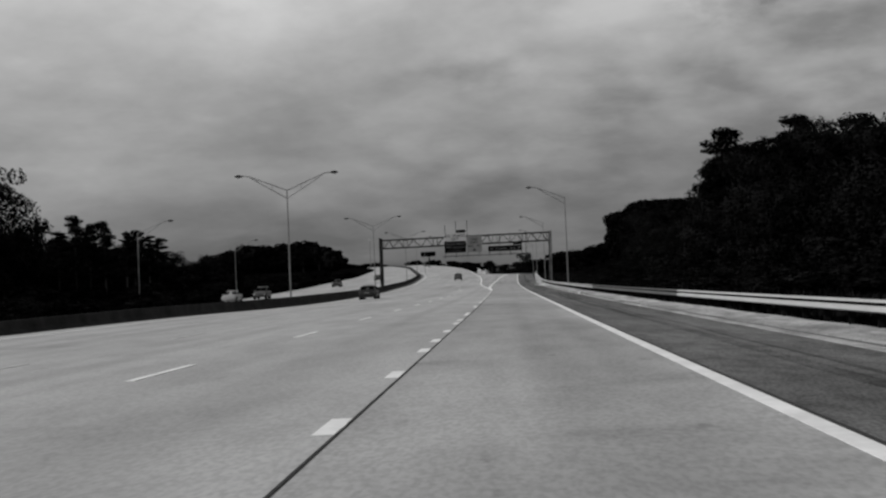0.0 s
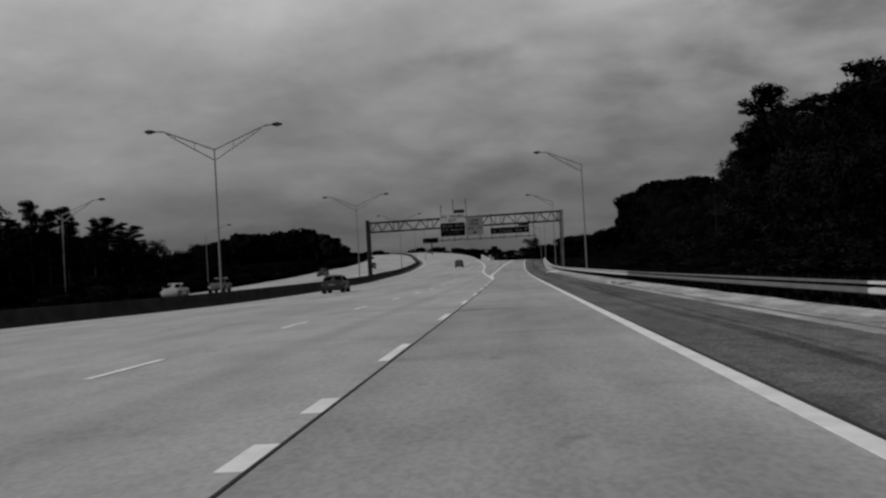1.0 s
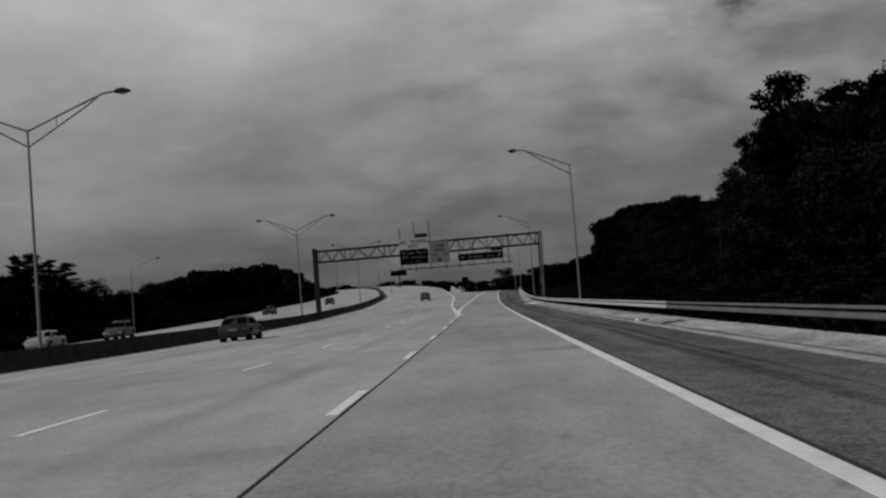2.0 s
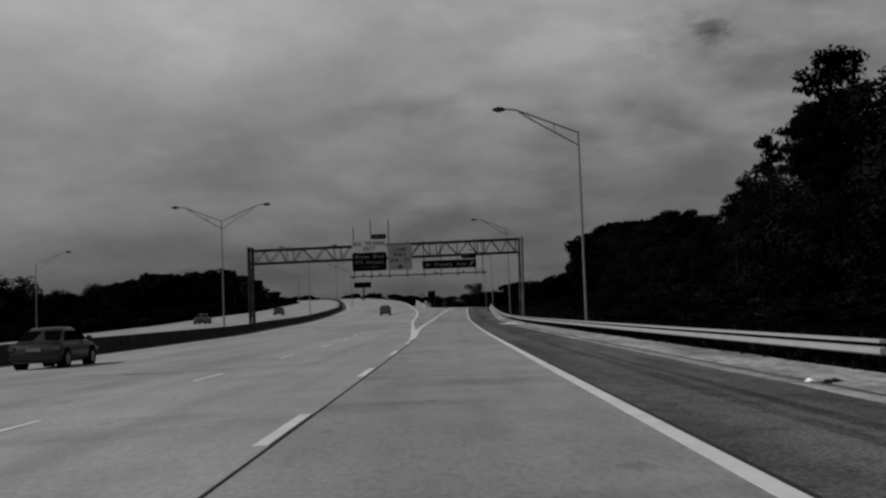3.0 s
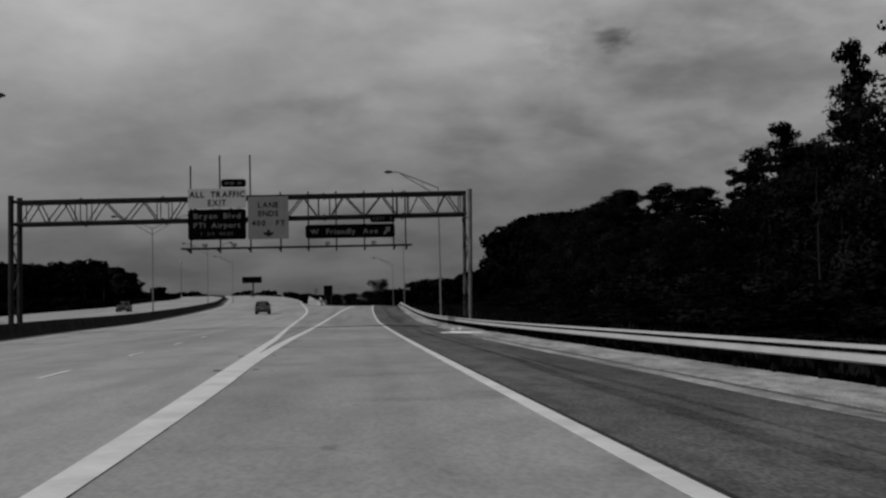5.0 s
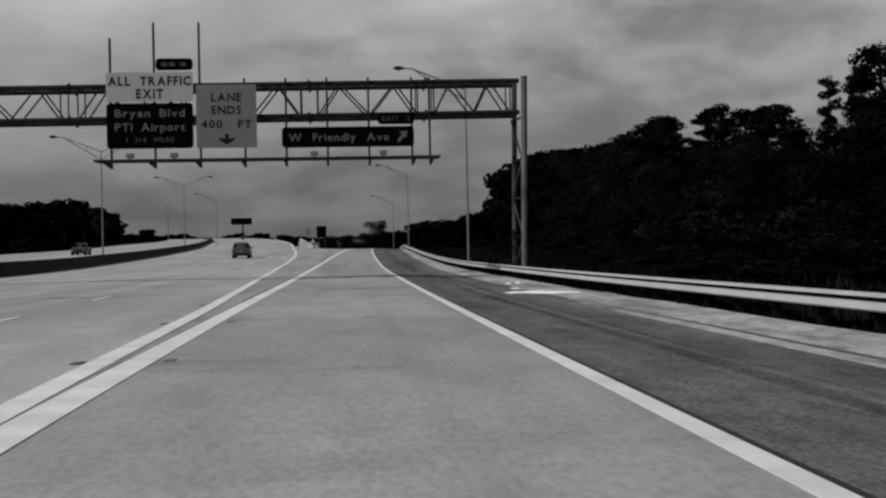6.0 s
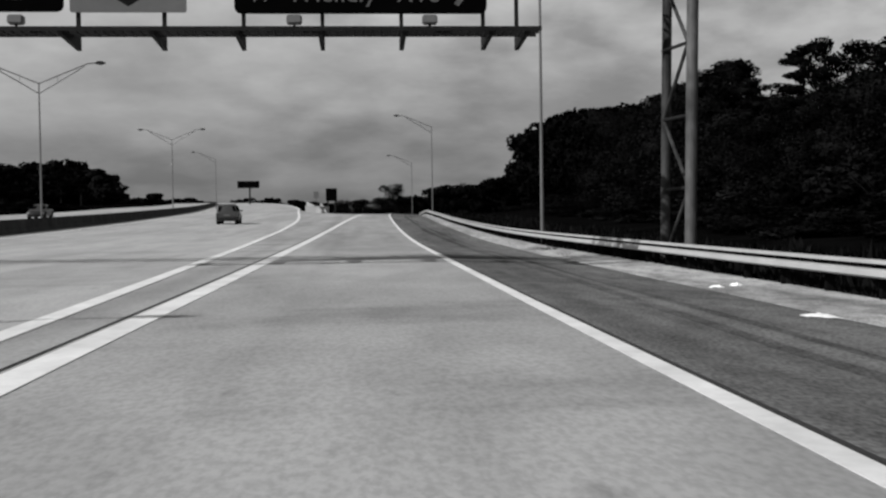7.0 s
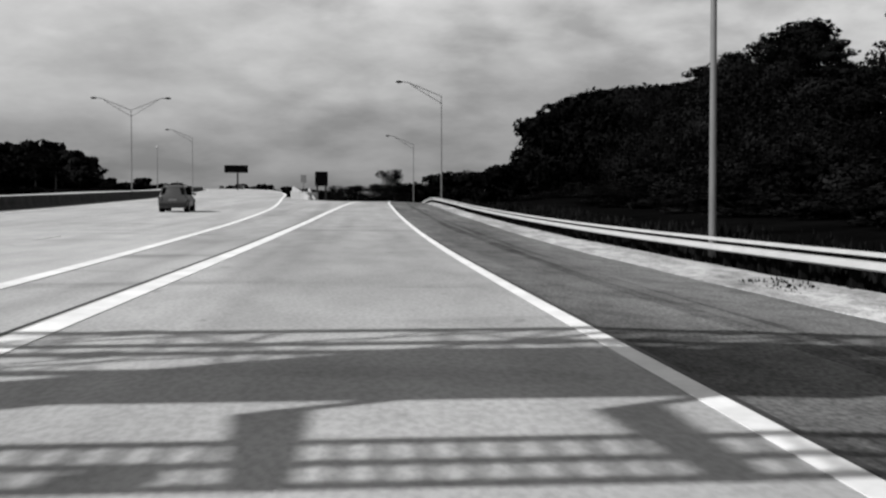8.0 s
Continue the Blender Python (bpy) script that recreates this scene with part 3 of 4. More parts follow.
for x, y, s, tall in ((7.22, 57.6, (-1,), 11.12), (7.65, 142.2, (-1,), 11.9), (8.9, 232.5, (-1,), 11.15), (9.85, 305, (-1,), 10.9)):
    street_lamp(x, y, right_z(x, y) - 0.15, s, tall)
for y, tall in ((19.9, 10.35), (100.8, 10.9), (175.5, 10.9), (253, 10.9)):
    street_lamp(median_x(y), y, road_z(y) - 0.4, (-1, 1), tall, "tall galvanised lamp post with twin arms behind the barrier")
street_lamp(-28.0, 317, road_z(317) - 0.4, (-1,), 10.3)
for x, y, tall in ((-46.2, 60, 9.4), (-53.4, 141, 9.0)):
    street_lamp(x, y, ground_z(x, y) - 0.05, (1,), tall)
mast = holder("high_mast_lamp", pose(-76, 560, ground_z(-76, 560) - 0.1), "slender steel mast with a ring of lamps far off", "street lamp", "street lamps")
bm = bmesh.new()
rod(bm, (0, 0, 0), (0, 0, 27.0 - ground_z(-76, 560)), 0.22, 0.1, 10)
piece("pole", bm, M_POLE, mast)
bm = bmesh.new()
rod(bm, (0, 0, 26.6 - ground_z(-76, 560)), (0, 0, 27.3 - ground_z(-76, 560)), 0.6, 0.35, 12)
piece("lamp_ring", bm, M_LAMP_LENS, mast)


# ---- sign gantry ----
GY, GF = 122.05, 123.5            # near and far plane of the box truss
gantry = holder("sign_gantry", pose(0, 0, 0), "dark weathered steel box truss spanning the lanes on braced legs", "sign gantry")
for y in (GY, GF):
    for z in (9.33, 7.86):
        bm = bmesh.new()
        rod(bm, (-22.35, y, z - 0.22), (7.95, y, z), 0.11, None, 10)
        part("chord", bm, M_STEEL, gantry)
slope = lambda x: (x - 7.95) * 0.22 / 30.3
# panel points along the span: bays between splices, each with two rising and two falling diagonals
bays = []
for k in range(4):
    s0 = -17.9 + 5.37 * k
    bays.append([(s0 + 0.41, 0), (s0 + 1.39, 1), (s0 + 2.76, 0), (s0 + 3.94, 1), (s0 + 4.96, 0)])
bays.append([(3.99, 0), (4.73, 1), (5.85, 0), (6.55, 1), (7.5, 0)])
bays.insert(0, [(-14.32 - x, up) for x, up in bays[-1][::-1]])
LEVEL = (7.86, 9.33)
for bay in bays:
    for (xa, ua), (xb, ub) in zip(bay, bay[1:]):
        for y in (GY, GF):
            bm = bmesh.new()
            rod(bm, (xa, y, LEVEL[ua] + slope(xa)), (xb, y, LEVEL[ub] + slope(xb)), 0.042, None, 6)
            part("diagonal", bm, M_STEEL, gantry)
        for z in LEVEL:
            bm = bmesh.new()
            rod(bm, (xa, (GF, GY)[ua], z + slope(xa)), (xb, (GF, GY)[ub], z + slope(xb)), 0.032, None, 6)
            part("cross_brace", bm, M_STEEL, gantry)
    for x, up in bay[::2]:
        for z in LEVEL:
            bm = bmesh.new()
            rod(bm, (x, GY, z + slope(x)), (x, GF, z + slope(x)), 0.035, None, 6)
            part("strut", bm, M_STEEL, gantry)
    for x in (bay[0][0] - 0.03, bay[-1][0] + 0.03):
        for y in (GY, GF):
            bm = bmesh.new()
            rod(bm, (x, y, 7.86 + slope(x)), (x, y, 9.33 + slope(x)), 0.036, None, 6)
            part("upright", bm, M_STEEL, gantry)
for k in range(5):
    x = -17.9 + 5.37 * k
    for y in (GY, GF):
        for z in LEVEL:
            bm = bmesh.new()
            rod(bm, (x - 0.05, y, z + slope(x)), (x + 0.05, y, z + slope(x)), 0.19, None, 12)
            part("splice_flange", bm, M_STEEL, gantry)
for near, far, foot, lean in (((8.03, GY), (7.79, GF), right_z(8, 122) - 0.35, 0.17), ((-22.45, GY), (-22.3, GF), road_z(122) + 0.1, 0.0)):
    for (x, y), r, steel in ((near, 0.145 if lean else 0.18, M_LEG), (far, 0.125 if lean else 0.18, M_LEG_SHADOW)):
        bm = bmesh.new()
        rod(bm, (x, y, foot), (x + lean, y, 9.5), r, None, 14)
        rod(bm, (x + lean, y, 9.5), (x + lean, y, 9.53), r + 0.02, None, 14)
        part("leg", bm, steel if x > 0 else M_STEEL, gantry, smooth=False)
        bm = bmesh.new()
        rod(bm, (x, y, foot - 0.3), (x, y, foot + 0.1), 0.4, None, 14)
        part("footing", bm, M_BARRIER, gantry)
    zs = [foot + 0.6, foot + 2.4, foot + 4.2, foot + 6.0, 7.6]
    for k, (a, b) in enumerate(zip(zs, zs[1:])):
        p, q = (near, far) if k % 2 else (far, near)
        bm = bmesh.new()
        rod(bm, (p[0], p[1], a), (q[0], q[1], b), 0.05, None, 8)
        part("leg_brace", bm, M_LEG_SHADOW, gantry)
        bm = bmesh.new()
        rod(bm, (near[0], near[1], b), (far[0], far[1], b), 0.045, None, 8)
        part("leg_brace", bm, M_STEEL, gantry)
# hangers, three of them rising over the truss
for x, top in ((-10.66, 11.35), (-8.72, 12.05), (-6.70, 12.05), (-4.70, 9.5), (-2.84, 9.5), (-0.97, 9.5), (0.92, 9.5), (2.9, 9.5), (3.72, 9.5)):
    bm = bmesh.new()
    for dy in (-0.045, 0.045):
        box(bm, (x, 121.86 + dy, (top + 5.62) / 2), (0.09, 0.012, top - 5.62))
    box(bm, (x, 121.86, (top + 5.62) / 2), (0.012, 0.08, top - 5.62))
    part("hanger", bm, M_STEEL, gantry)
    bm = bmesh.new()
    prism(bm, [(121.9, 5.74), (120.2, 5.72), (120.1, 5.62), (120.25, 5.55), (121.9, 5.45)], x - 0.05, x + 0.05, "x")
    part("bracket", bm, M_STEEL, gantry)
# service walkway with lamps
walkway = new("walkway"); walkway.parent = gantry
for y in (120.15, 120.55, 121.0):
    bm = bmesh.new()
    beam(bm, (-11.1, y, 5.68), (4.05, y, 5.68), 0.09, 0.09)
    piece("walkway_rail", bm, M_STEEL, walkway)
bm = bmesh.new()
for i in range(75):
    box(bm, (-11.0 + 0.2 * i, 120.58, 5.65), (0.03, 0.8, 0.03))
piece("grating", bm, M_STEEL, walkway)
for x in (-9.55, -7.65, -1.55, 1.5):
    bm = bmesh.new()
    box(bm, (x, 120.2, 5.88), (0.34, 0.26, 0.2)); bevelled(bm, 0.03)
    part("sign_lamp", bm, M_POLE, gantry)
    bm = bmesh.new()
    rod(bm, (x, 120.2, 5.7), (x, 120.2, 5.8), 0.03, None, 8)
    part("lamp_stem", bm, M_STEEL, gantry)


def lettering(text, size, x, y, z, mat, parent, gap=0.45, wide=0.0, bold=0.012):
    """Built-in font, letter by letter, turned upright to face the drivers, as thin raised meshes; wide: the length of the whole line."""
    made, at = [], 0.0
    for char in text:
        if char == " ":
            at += gap * size
            continue
        cu = bpy.data.curves.new("letter", "FONT")
        cu.body, cu.size, cu.extrude, cu.align_y = "H" + char, size, 0.004, "BOTTOM_BASELINE"
        cu.resolution_u, cu.offset, cu.space_character = 3, bold * size, 1.6
        tmp = bpy.data.objects.new("tmp", cu)
        scene.collection.objects.link(tmp)
        me = bpy.data.meshes.new_from_object(tmp.evaluated_get(bpy.context.evaluated_depsgraph_get()))
        bpy.data.objects.remove(tmp); bpy.data.curves.remove(cu)
        bm = bmesh.new()
        bm.from_mesh(me)
        bpy.data.meshes.remove(me)
        cap = max(v.co.y for v in bm.verts if v.co.x < 0.6 * size)
        bmesh.ops.delete(bm, geom=[v for v in bm.verts if v.co.x < 0.85 * size], context="VERTS")
        lo, hi = min(v.co.x for v in bm.verts), max(v.co.x for v in bm.verts)
        bmesh.ops.translate(bm, vec=(-lo, -cap / 2, 0), verts=bm.verts)
        made.append((bm, at))
        at += hi - lo + 0.13 * size
    total = at - 0.13 * size
    k = wide / total if wide else 1.0
    for bm, u in made:
        bmesh.ops.transform(bm, matrix=pose(x - total * k / 2 + u * k, y, z, 90, 0, 0) @ Matrix.Diagonal((k, 1, 1, 1)), verts=bm.verts)
        piece("letter", bm, mat, parent)


def sign(name, label, x0, x1, z0, z1, mat, border=None, y=121.72):
    root = holder(name, pose((x0 + x1) / 2, y, z0), label, "road sign", "gantry signs")
    w, h = x1 - x0, z1 - z0
    bm = bmesh.new()
    r = 0.16 if border else 0.05
    ring = []
    for cx, cz, a0 in ((w / 2 - r, h - r, 0), (-w / 2 + r, h - r, 90), (-w / 2 + r, r, 180), (w / 2 - r, r, 270)):
        for k in range(4):
            a = radians(a0 + 30 * k)
            ring.append((cx + r * math.cos(a), cz + r * math.sin(a)))
    prism(bm, ring, -0.02, 0.02)
    panel = piece("panel", bm, mat, root)
    bm = bmesh.new()
    for k in range(3):
        box(bm, (0, 0.05, h * (0.2 + 0.3 * k)), (w * 0.96, 0.06, 0.06))
    piece("stiffener", bm, M_STEEL, root)
    return root


D = -0.0245
top_sign = sign("detour_sign", "pale temporary panel with black capitals bolted over a dark sign", -10.83, -6.98, 8.46, 9.78, M_SIGN_PALE)
lettering("ALL TRAFFIC", 0.56, 0, D, 0.93, M_BLACK, top_sign, 0.7, 3.68, 0.03)
lettering("EXIT", 0.58, 0, D, 0.36, M_BLACK, top_sign, 0.5, 1.2, 0.03)
guide = sign("guide_sign", "dark guide sign with pale lettering on the gantry", -10.83, -7.0, 6.34, 8.38, M_SIGN_DARK, True)
lettering("Bryan Blvd", 0.5, 0, D, 1.6, M_LEGEND, guide, 0.6, 3.1)
lettering("PTI Airport", 0.5, 0, D, 0.97, M_LEGEND, guide, 0.6, 3.1)
lettering("1 3/4 MILES", 0.3, 0, D, 0.4, M_FAINT, guide, 0.8, 2.1)
lane_sign = sign("lane_sign", "mid-grey temporary panel with black capitals and a down arrow", -6.86, -4.16, 6.33, 9.2, M_SIGN_MID)
lettering("LANE", 0.52, 0, D, 2.3, M_BLACK, lane_sign, 0.5, 1.36, 0.025)
lettering("ENDS", 0.52, 0, D, 1.72, M_BLACK, lane_sign, 0.5, 1.32, 0.025)
lettering("400 FT", 0.5, 0, D, 1.08, M_BLACK, lane_sign, 1.2, 2.25, 0.025)
bm = bmesh.new()
prism(bm, [(-0.09, 0.62), (0.09, 0.62), (0.09, 0.42), (0.36, 0.46), (0.3, 0.32), (0.0, 0.14), (-0.3, 0.32), (-0.36, 0.46), (-0.09, 0.42)], D, -0.0205)
piece("arrow", bm, M_BLACK, lane_sign)
exit_sign = sign("exit_sign", "long dark exit sign with pale lettering and a slanting arrow", -3.04, 2.98, 6.3, 7.23, M_SIGN_DARK, True)
lettering("W Friendly Ave", 0.5, -0.42, D, 0.46, M_LEGEND, exit_sign, 0.8, 4.55)
bm = bmesh.new()
prism(bm, [(2.22, 0.24), (2.33, 0.18), (2.56, 0.46), (2.64, 0.34), (2.72, 0.72), (2.34, 0.68), (2.46, 0.58)], D, -0.0205)
piece("arrow", bm, M_LEGEND, exit_sign)
tab = sign("exit_tab", "small dark exit number plate over the long sign", 1.33, 3.0, 7.32, 7.82, M_SIGN_DARK, True)
lettering("EXIT 2", 0.3, 0, D, 0.25, M_FAINT, tab, 0.9, 1.3)
tab2 = sign("exit_tab", "small dark plate between the rising hangers", -8.62, -6.97, 9.87, 10.4, M_SIGN_DARK, True)
for u in (-0.45, -0.1, 0.4):
    piece("legend_bar", box(bmesh.new(), (u, D, 0.26), (0.26, 0.006, 0.16)), M_FAINT, tab2)


# ---- trees ----
def leaf_mesh(name, blobs, count, size, seed, mat):
    """A crown of many small two-sided leaf clumps scattered through uneven blobs (x, y, z, rx, ry, rz)."""
    r = random.Random(seed)
    verts, faces, outward = [], [], []
    vol = [b[3] * b[4] + b[3] * b[5] + b[4] * b[5] for b in blobs]
    tot = sum(vol)
    for b, v in zip(blobs, vol):
        for _ in range(int(count * v / tot)):
            z = r.uniform(-1, 1); a = r.uniform(0, math.tau); q = math.sqrt(1 - z * z)
            d = Vector((q * math.cos(a), q * math.sin(a), z))
            k = 0.62 + 0.42 * r.random() ** 0.6
            c = Vector((b[0] + d.x * b[3] * k, b[1] + d.y * b[4] * k, b[2] + d.z * b[5] * k))
            n = (d + Vector((r.uniform(-1, 1), r.uniform(-1, 1), r.uniform(-0.4, 1.2))) * 0.8).normalized()
            u = n.orthogonal().normalized()
            w = n.cross(u)
            t = r.uniform(0, math.tau)
            u, w = u * math.cos(t) + w * math.sin(t), w * math.cos(t) - u * math.sin(t)
            s = size * r.uniform(0.6, 1.35)
            e = s * r.uniform(0.45, 0.8)
            i = len(verts)
            verts += [c - u * s, c - w * e + u * 0.2 * s, c + u * s + n * 0.25 * s, c + w * e - u * 0.1 * s]
            faces.append((i, i + 1, i + 2, i + 3))
            outward += [tuple((d + n * 0.45).normalized())] * 4
    me = bpy.data.meshes.new(name)
    me.from_pydata([tuple(v) for v in verts], [], faces)
    me.shade_smooth()
    me.normals_split_custom_set_from_vertices(outward)
    me.materials.append(mat)
    return me


def limb_mesh(top, r0, limbs, seed, bend=0.25):
    r = random.Random(seed)
    bm = bmesh.new()
    pts = [Vector((0, 0, -0.4))]
    n = 6
    for i in range(1, n + 1):
        pts.append(Vector((r.uniform(-bend, bend) * i / 3, r.uniform(-bend, bend) * i / 3, top * i / n)))
    for i in range(n):
        rod(bm, pts[i], pts[i + 1], r0 * (1 - 0.8 * i / n), r0 * (1 - 0.8 * (i + 1) / n), 8)
    for _ in range(limbs):
        t = r.uniform(0.35, 0.95)
        base = pts[int(t * n)]
        a = r.uniform(0, math.tau)
        l = r.uniform(0.12, 0.26) * top
        mid = base + Vector((math.cos(a) * l * 0.6, math.sin(a) * l * 0.6, l * 0.3))
        end = base + Vector((math.cos(a) * l, math.sin(a) * l, l * 0.55))
        rod(bm, base, mid, r0 * 0.3, r0 * 0.2, 5)
        rod(bm, mid, end, r0 * 0.2, r0 * 0.07, 5)
    return bm


def broadleaf(seed, h, w, leaves=8600, size=0.2):
    """One broadleaved tree at the origin, h high, crown w across, leafy to the ground."""
    r = random.Random(seed)
    root = holder("tree", Matrix(), "dense dark broadleaved tree in the roadside wood", "tree", "roadside trees")
    piece("trunk", limb_mesh(h * 0.8, 0.02 * h, 9, seed), M_BARK, root)
    blobs = []
    for _ in range(16):
        t = r.random()
        z = h * (0.12 + 0.8 * t)
        reach = w * 0.5 * (1.0 - 0.75 * max(0, t - 0.45)) * r.uniform(0.35, 0.8)
        a = r.uniform(0, math.tau)
        s = w * r.uniform(0.16, 0.3)
        blobs.append((reach * math.cos(a), reach * math.sin(a), z, s, s, s * r.uniform(0.6, 0.95)))
    for _ in range(6):
        a = r.uniform(0, math.tau); s = w * r.uniform(0.1, 0.17)
        blobs.append((w * 0.25 * math.cos(a), w * 0.25 * math.sin(a), h * r.uniform(0.82, 0.97), s, s, s * 0.8))
    blobs.append((0, 0, h * 0.5, w * 0.33, w * 0.33, h * 0.4))
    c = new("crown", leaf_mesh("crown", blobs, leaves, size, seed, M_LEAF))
    c.parent = root
    return root


def pine(seed, h, w):
    """A tall pine with a bare lower trunk and layered, ragged tufts."""
    r = random.Random(seed)
    root = holder("pine_tree", Matrix(), "tall ragged pine standing over the wood", "tree", "roadside trees")
    bm = bmesh.new()
    rod(bm, (0, 0, -0.4), (0.2, 0.1, h * 0.55), 0.016 * h, 0.011 * h, 9)
    rod(bm, (0.2, 0.1, h * 0.55), (0.1, 0, h * 0.98), 0.011 * h, 0.003 * h, 8)
    blobs = []
    for k in range(32):
        t = 0.26 + 0.72 * k / 32 + r.uniform(-0.015, 0.015)
        a = r.uniform(0, math.tau)
        reach = w * 0.5 * (1.08 - 0.65 * max(0, (t - 0.4) / 0.6)) * r.uniform(0.45, 1.0)
        base = Vector((0.15, 0.05, h * t))
        end = base + Vector((reach * math.cos(a), reach * math.sin(a), reach * r.uniform(0.0, 0.35)))
        rod(bm, base, end, 0.05 + 0.003 * h, 0.02, 5)
        for q in (0.35, 0.7, 1.0):
            p = base.lerp(end, q)
            s = w * r.uniform(0.09, 0.17)
            blobs.append((p.x, p.y, p.z + 0.1, s * 1.2, s * 1.2, s * r.uniform(0.28, 0.5)))
    blobs.append((0.1, 0, h * 0.97, w * 0.12, w * 0.12, w * 0.12))
    piece("trunk", bm, M_BARK, root)
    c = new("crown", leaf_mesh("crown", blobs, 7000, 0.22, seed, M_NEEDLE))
    c.parent = root
    return root


def bush(seed, h, w):
    r = random.Random(seed)
    root = holder("bush", Matrix(), "low dark bush at the foot of the wood", "bush", "roadside bushes")
    bm = bmesh.new()
    for _ in range(6):
        a = r.uniform(0, math.tau)
        rod(bm, (0, 0, -0.2), (0.3 * w * math.cos(a), 0.3 * w * math.sin(a), h * 0.6), 0.05, 0.015, 5)
    piece("woody_base", bm, M_BARK, root)
    blobs = []
    for _ in range(9):
        a = r.uniform(0, math.tau); q = r.uniform(0.05, 0.36) * w
        s = w * r.uniform(0.15, 0.26)
        blobs.append((q * math.cos(a), q * math.sin(a), h * r.uniform(0.25, 0.7), s, s, min(s, h * 0.33)))
    c = new("crown", leaf_mesh("crown", blobs, 1500, 0.19, seed, M_LEAF))
    c.parent = root
    return root


BROAD = [broadleaf(11, 16, 11), broadleaf(12, 16, 9), broadleaf(13, 16, 12), broadleaf(14, 16, 10), broadleaf(15, 16, 8.5)]
FAR_BROAD = [broadleaf(16, 16, 11, 2600, 0.36), broadleaf(17, 16, 9.5, 2600, 0.36), broadleaf(18, 16, 12, 2600, 0.36)]
PINES = [pine(21, 20, 8.5), pine(22, 20, 7.5), pine(23, 20, 9.0)]
BUSHES = [bush(31, 4, 6), bush(32, 4, 5), bush(33, 4, 7)]
used = set()
plant_rng = random.Random(77)


def plant(kinds, base_h, x, y, h, z=None, wide=1.0):
    """The first of each kind is set where it is asked for, the rest are copies."""
    src = plant_rng.choice(kinds)
    k = h / base_h
    z = ground_z(x, y) - 0.1 if z is None else z
    if kinds in (BROAD, FAR_BROAD):
        k *= 1.14
    kw = (0.55 + 0.45 * k) * wide
    m = Matrix.Translation((x, y, z)) @ Matrix.Rotation(plant_rng.uniform(0, math.tau), 4, "Z") @ Matrix.Diagonal((kw, kw, k, 1))
    if src.name in used:
        return copy_thing(src, m)
    used.add(src.name)
    src.matrix_basis = m
    return src


wood_x = Line((-200, 33), (0, 32), (90, 32.5), (180, 37.5), (300, 45), (420, 54), (475, 58))
wood_top = Line((-200, 15), (29, 15), (70, 17), (91, 17.2), (107, 15.6), (118, 14.6), (128, 12.4), (136, 10.2), (149, 11.4), (163, 10.2), (175, 11.9), (187, 12.5), (196, 12.2), (205, 12.6), (212, 13.4), (219, 15.8), (224, 17),
                (235, 17.6), (247, 17.9), (258, 17.4), (268, 17.5), (298, 20.9), (330, 24.8), (370, 26.8), (392, 26.2), (430, 28.7), (467, 31.2))
y = -30.0
while y < 300:
    for row in range(2):
        x = wood_x(y) + 2 + row * 6.5 + plant_rng.uniform(-1.2, 1.2)
        yy = y + plant_rng.uniform(-2, 2) + row * 2
        top = wood_top(yy) + (0, -0.5)[row] + plant_rng.uniform(-1.2, 0.5)
        plant(BROAD, 16, x, yy, top - ground_z(x, yy))
    x = wood_x(y) - 2.5 + plant_rng.uniform(-0.8, 0.8)
    plant(BUSHES, 4, x, y + plant_rng.uniform(-2, 2), plant_rng.uniform(3.0, 5.5), wide=1.2)
    if y > -30:
        for back, tall in ((6.5, 2.9), (11.5, 2.1), (15.5, 1.5)):
            x = wood_x(y) - back + plant_rng.uniform(-1.8, 1.8)
            plant(BUSHES, 4, x, y + plant_rng.uniform(-2.5, 2.5), tall * plant_rng.uniform(0.6, 1.15), wide=1.25)
    y += 5.4
# the pines that stand over it
for x, y, top, wide in ((32.8, 92, 22.2, 1.05), (37.8, 85.5, 20.3, 1.1), (44, 92, 21.5, 1.1), (37.5, 99, 20, 1), (38, 76, 18.4, 1), (38, 66, 18.9, 1), (38, 57, 17.3, 1), (38, 106, 20.6, 1), (38, 114.5, 21, 0.9), (36.8, 124, 19.3, 0.5),
                        (38.5, 134, 13.8, 0.8), (40, 145, 16.4, 0.62), (39, 139, 13.9, 0.7), (40.5, 152, 15.8, 0.8), (41.8, 158, 15.4, 0.6), (41.8, 164, 16.6, 0.4), (42.6, 176, 14.2, 1), (43, 183, 14.9, 1), (43.2, 190, 15.4, 0.9), (44.5, 199, 17.2, 0.7), (45, 206, 19.4, 0.85),
                        (45.5, 222, 18.1, 0.9), (46.5, 229, 19.9, 1.25), (47, 236, 20.2, 1.3), (48, 243, 20.2, 1.2), (48, 256, 20.4, 1), (46, 263, 19.6, 1), (38, 40, 15.6, 1), (40, 12, 15, 1)):
    plant(PINES, 20, x, y, top - ground_z(x, y), wide=wide)

# a few bare trunks at the front of the wood
for k, (x, y, h) in enumerate(((30.5, 99.5, 10.5), (31.5, 92, 9), (31, 118, 9.5), (31.2, 74, 9))):
    root = holder("bare_tree", pose(x, y, ground_z(x, y) - 0.1, 0, 1.5 - k % 3, 40 * k), "slender bare trunk at the edge of the wood", "tree", "roadside trees")
    piece("trunk", limb_mesh(h, 0.1, 4, 50 + k, 0.12), M_BARK, root)

# far end of the exit: dark clumps past its crest, and the low belt running to the wood
for x, y, top in ((-2.5, 348, 7.2), (0.5, 352, 7.8), (3.2, 350, 7.6), (5.8, 356, 7.4), (8.6, 392, 11.9), (10.2, 398, 9.8), (7.2, 388, 9.5)):
    plant(BROAD, 16, x, y, (top - ground_z(x, y)) / 1.1, wide=1.1)


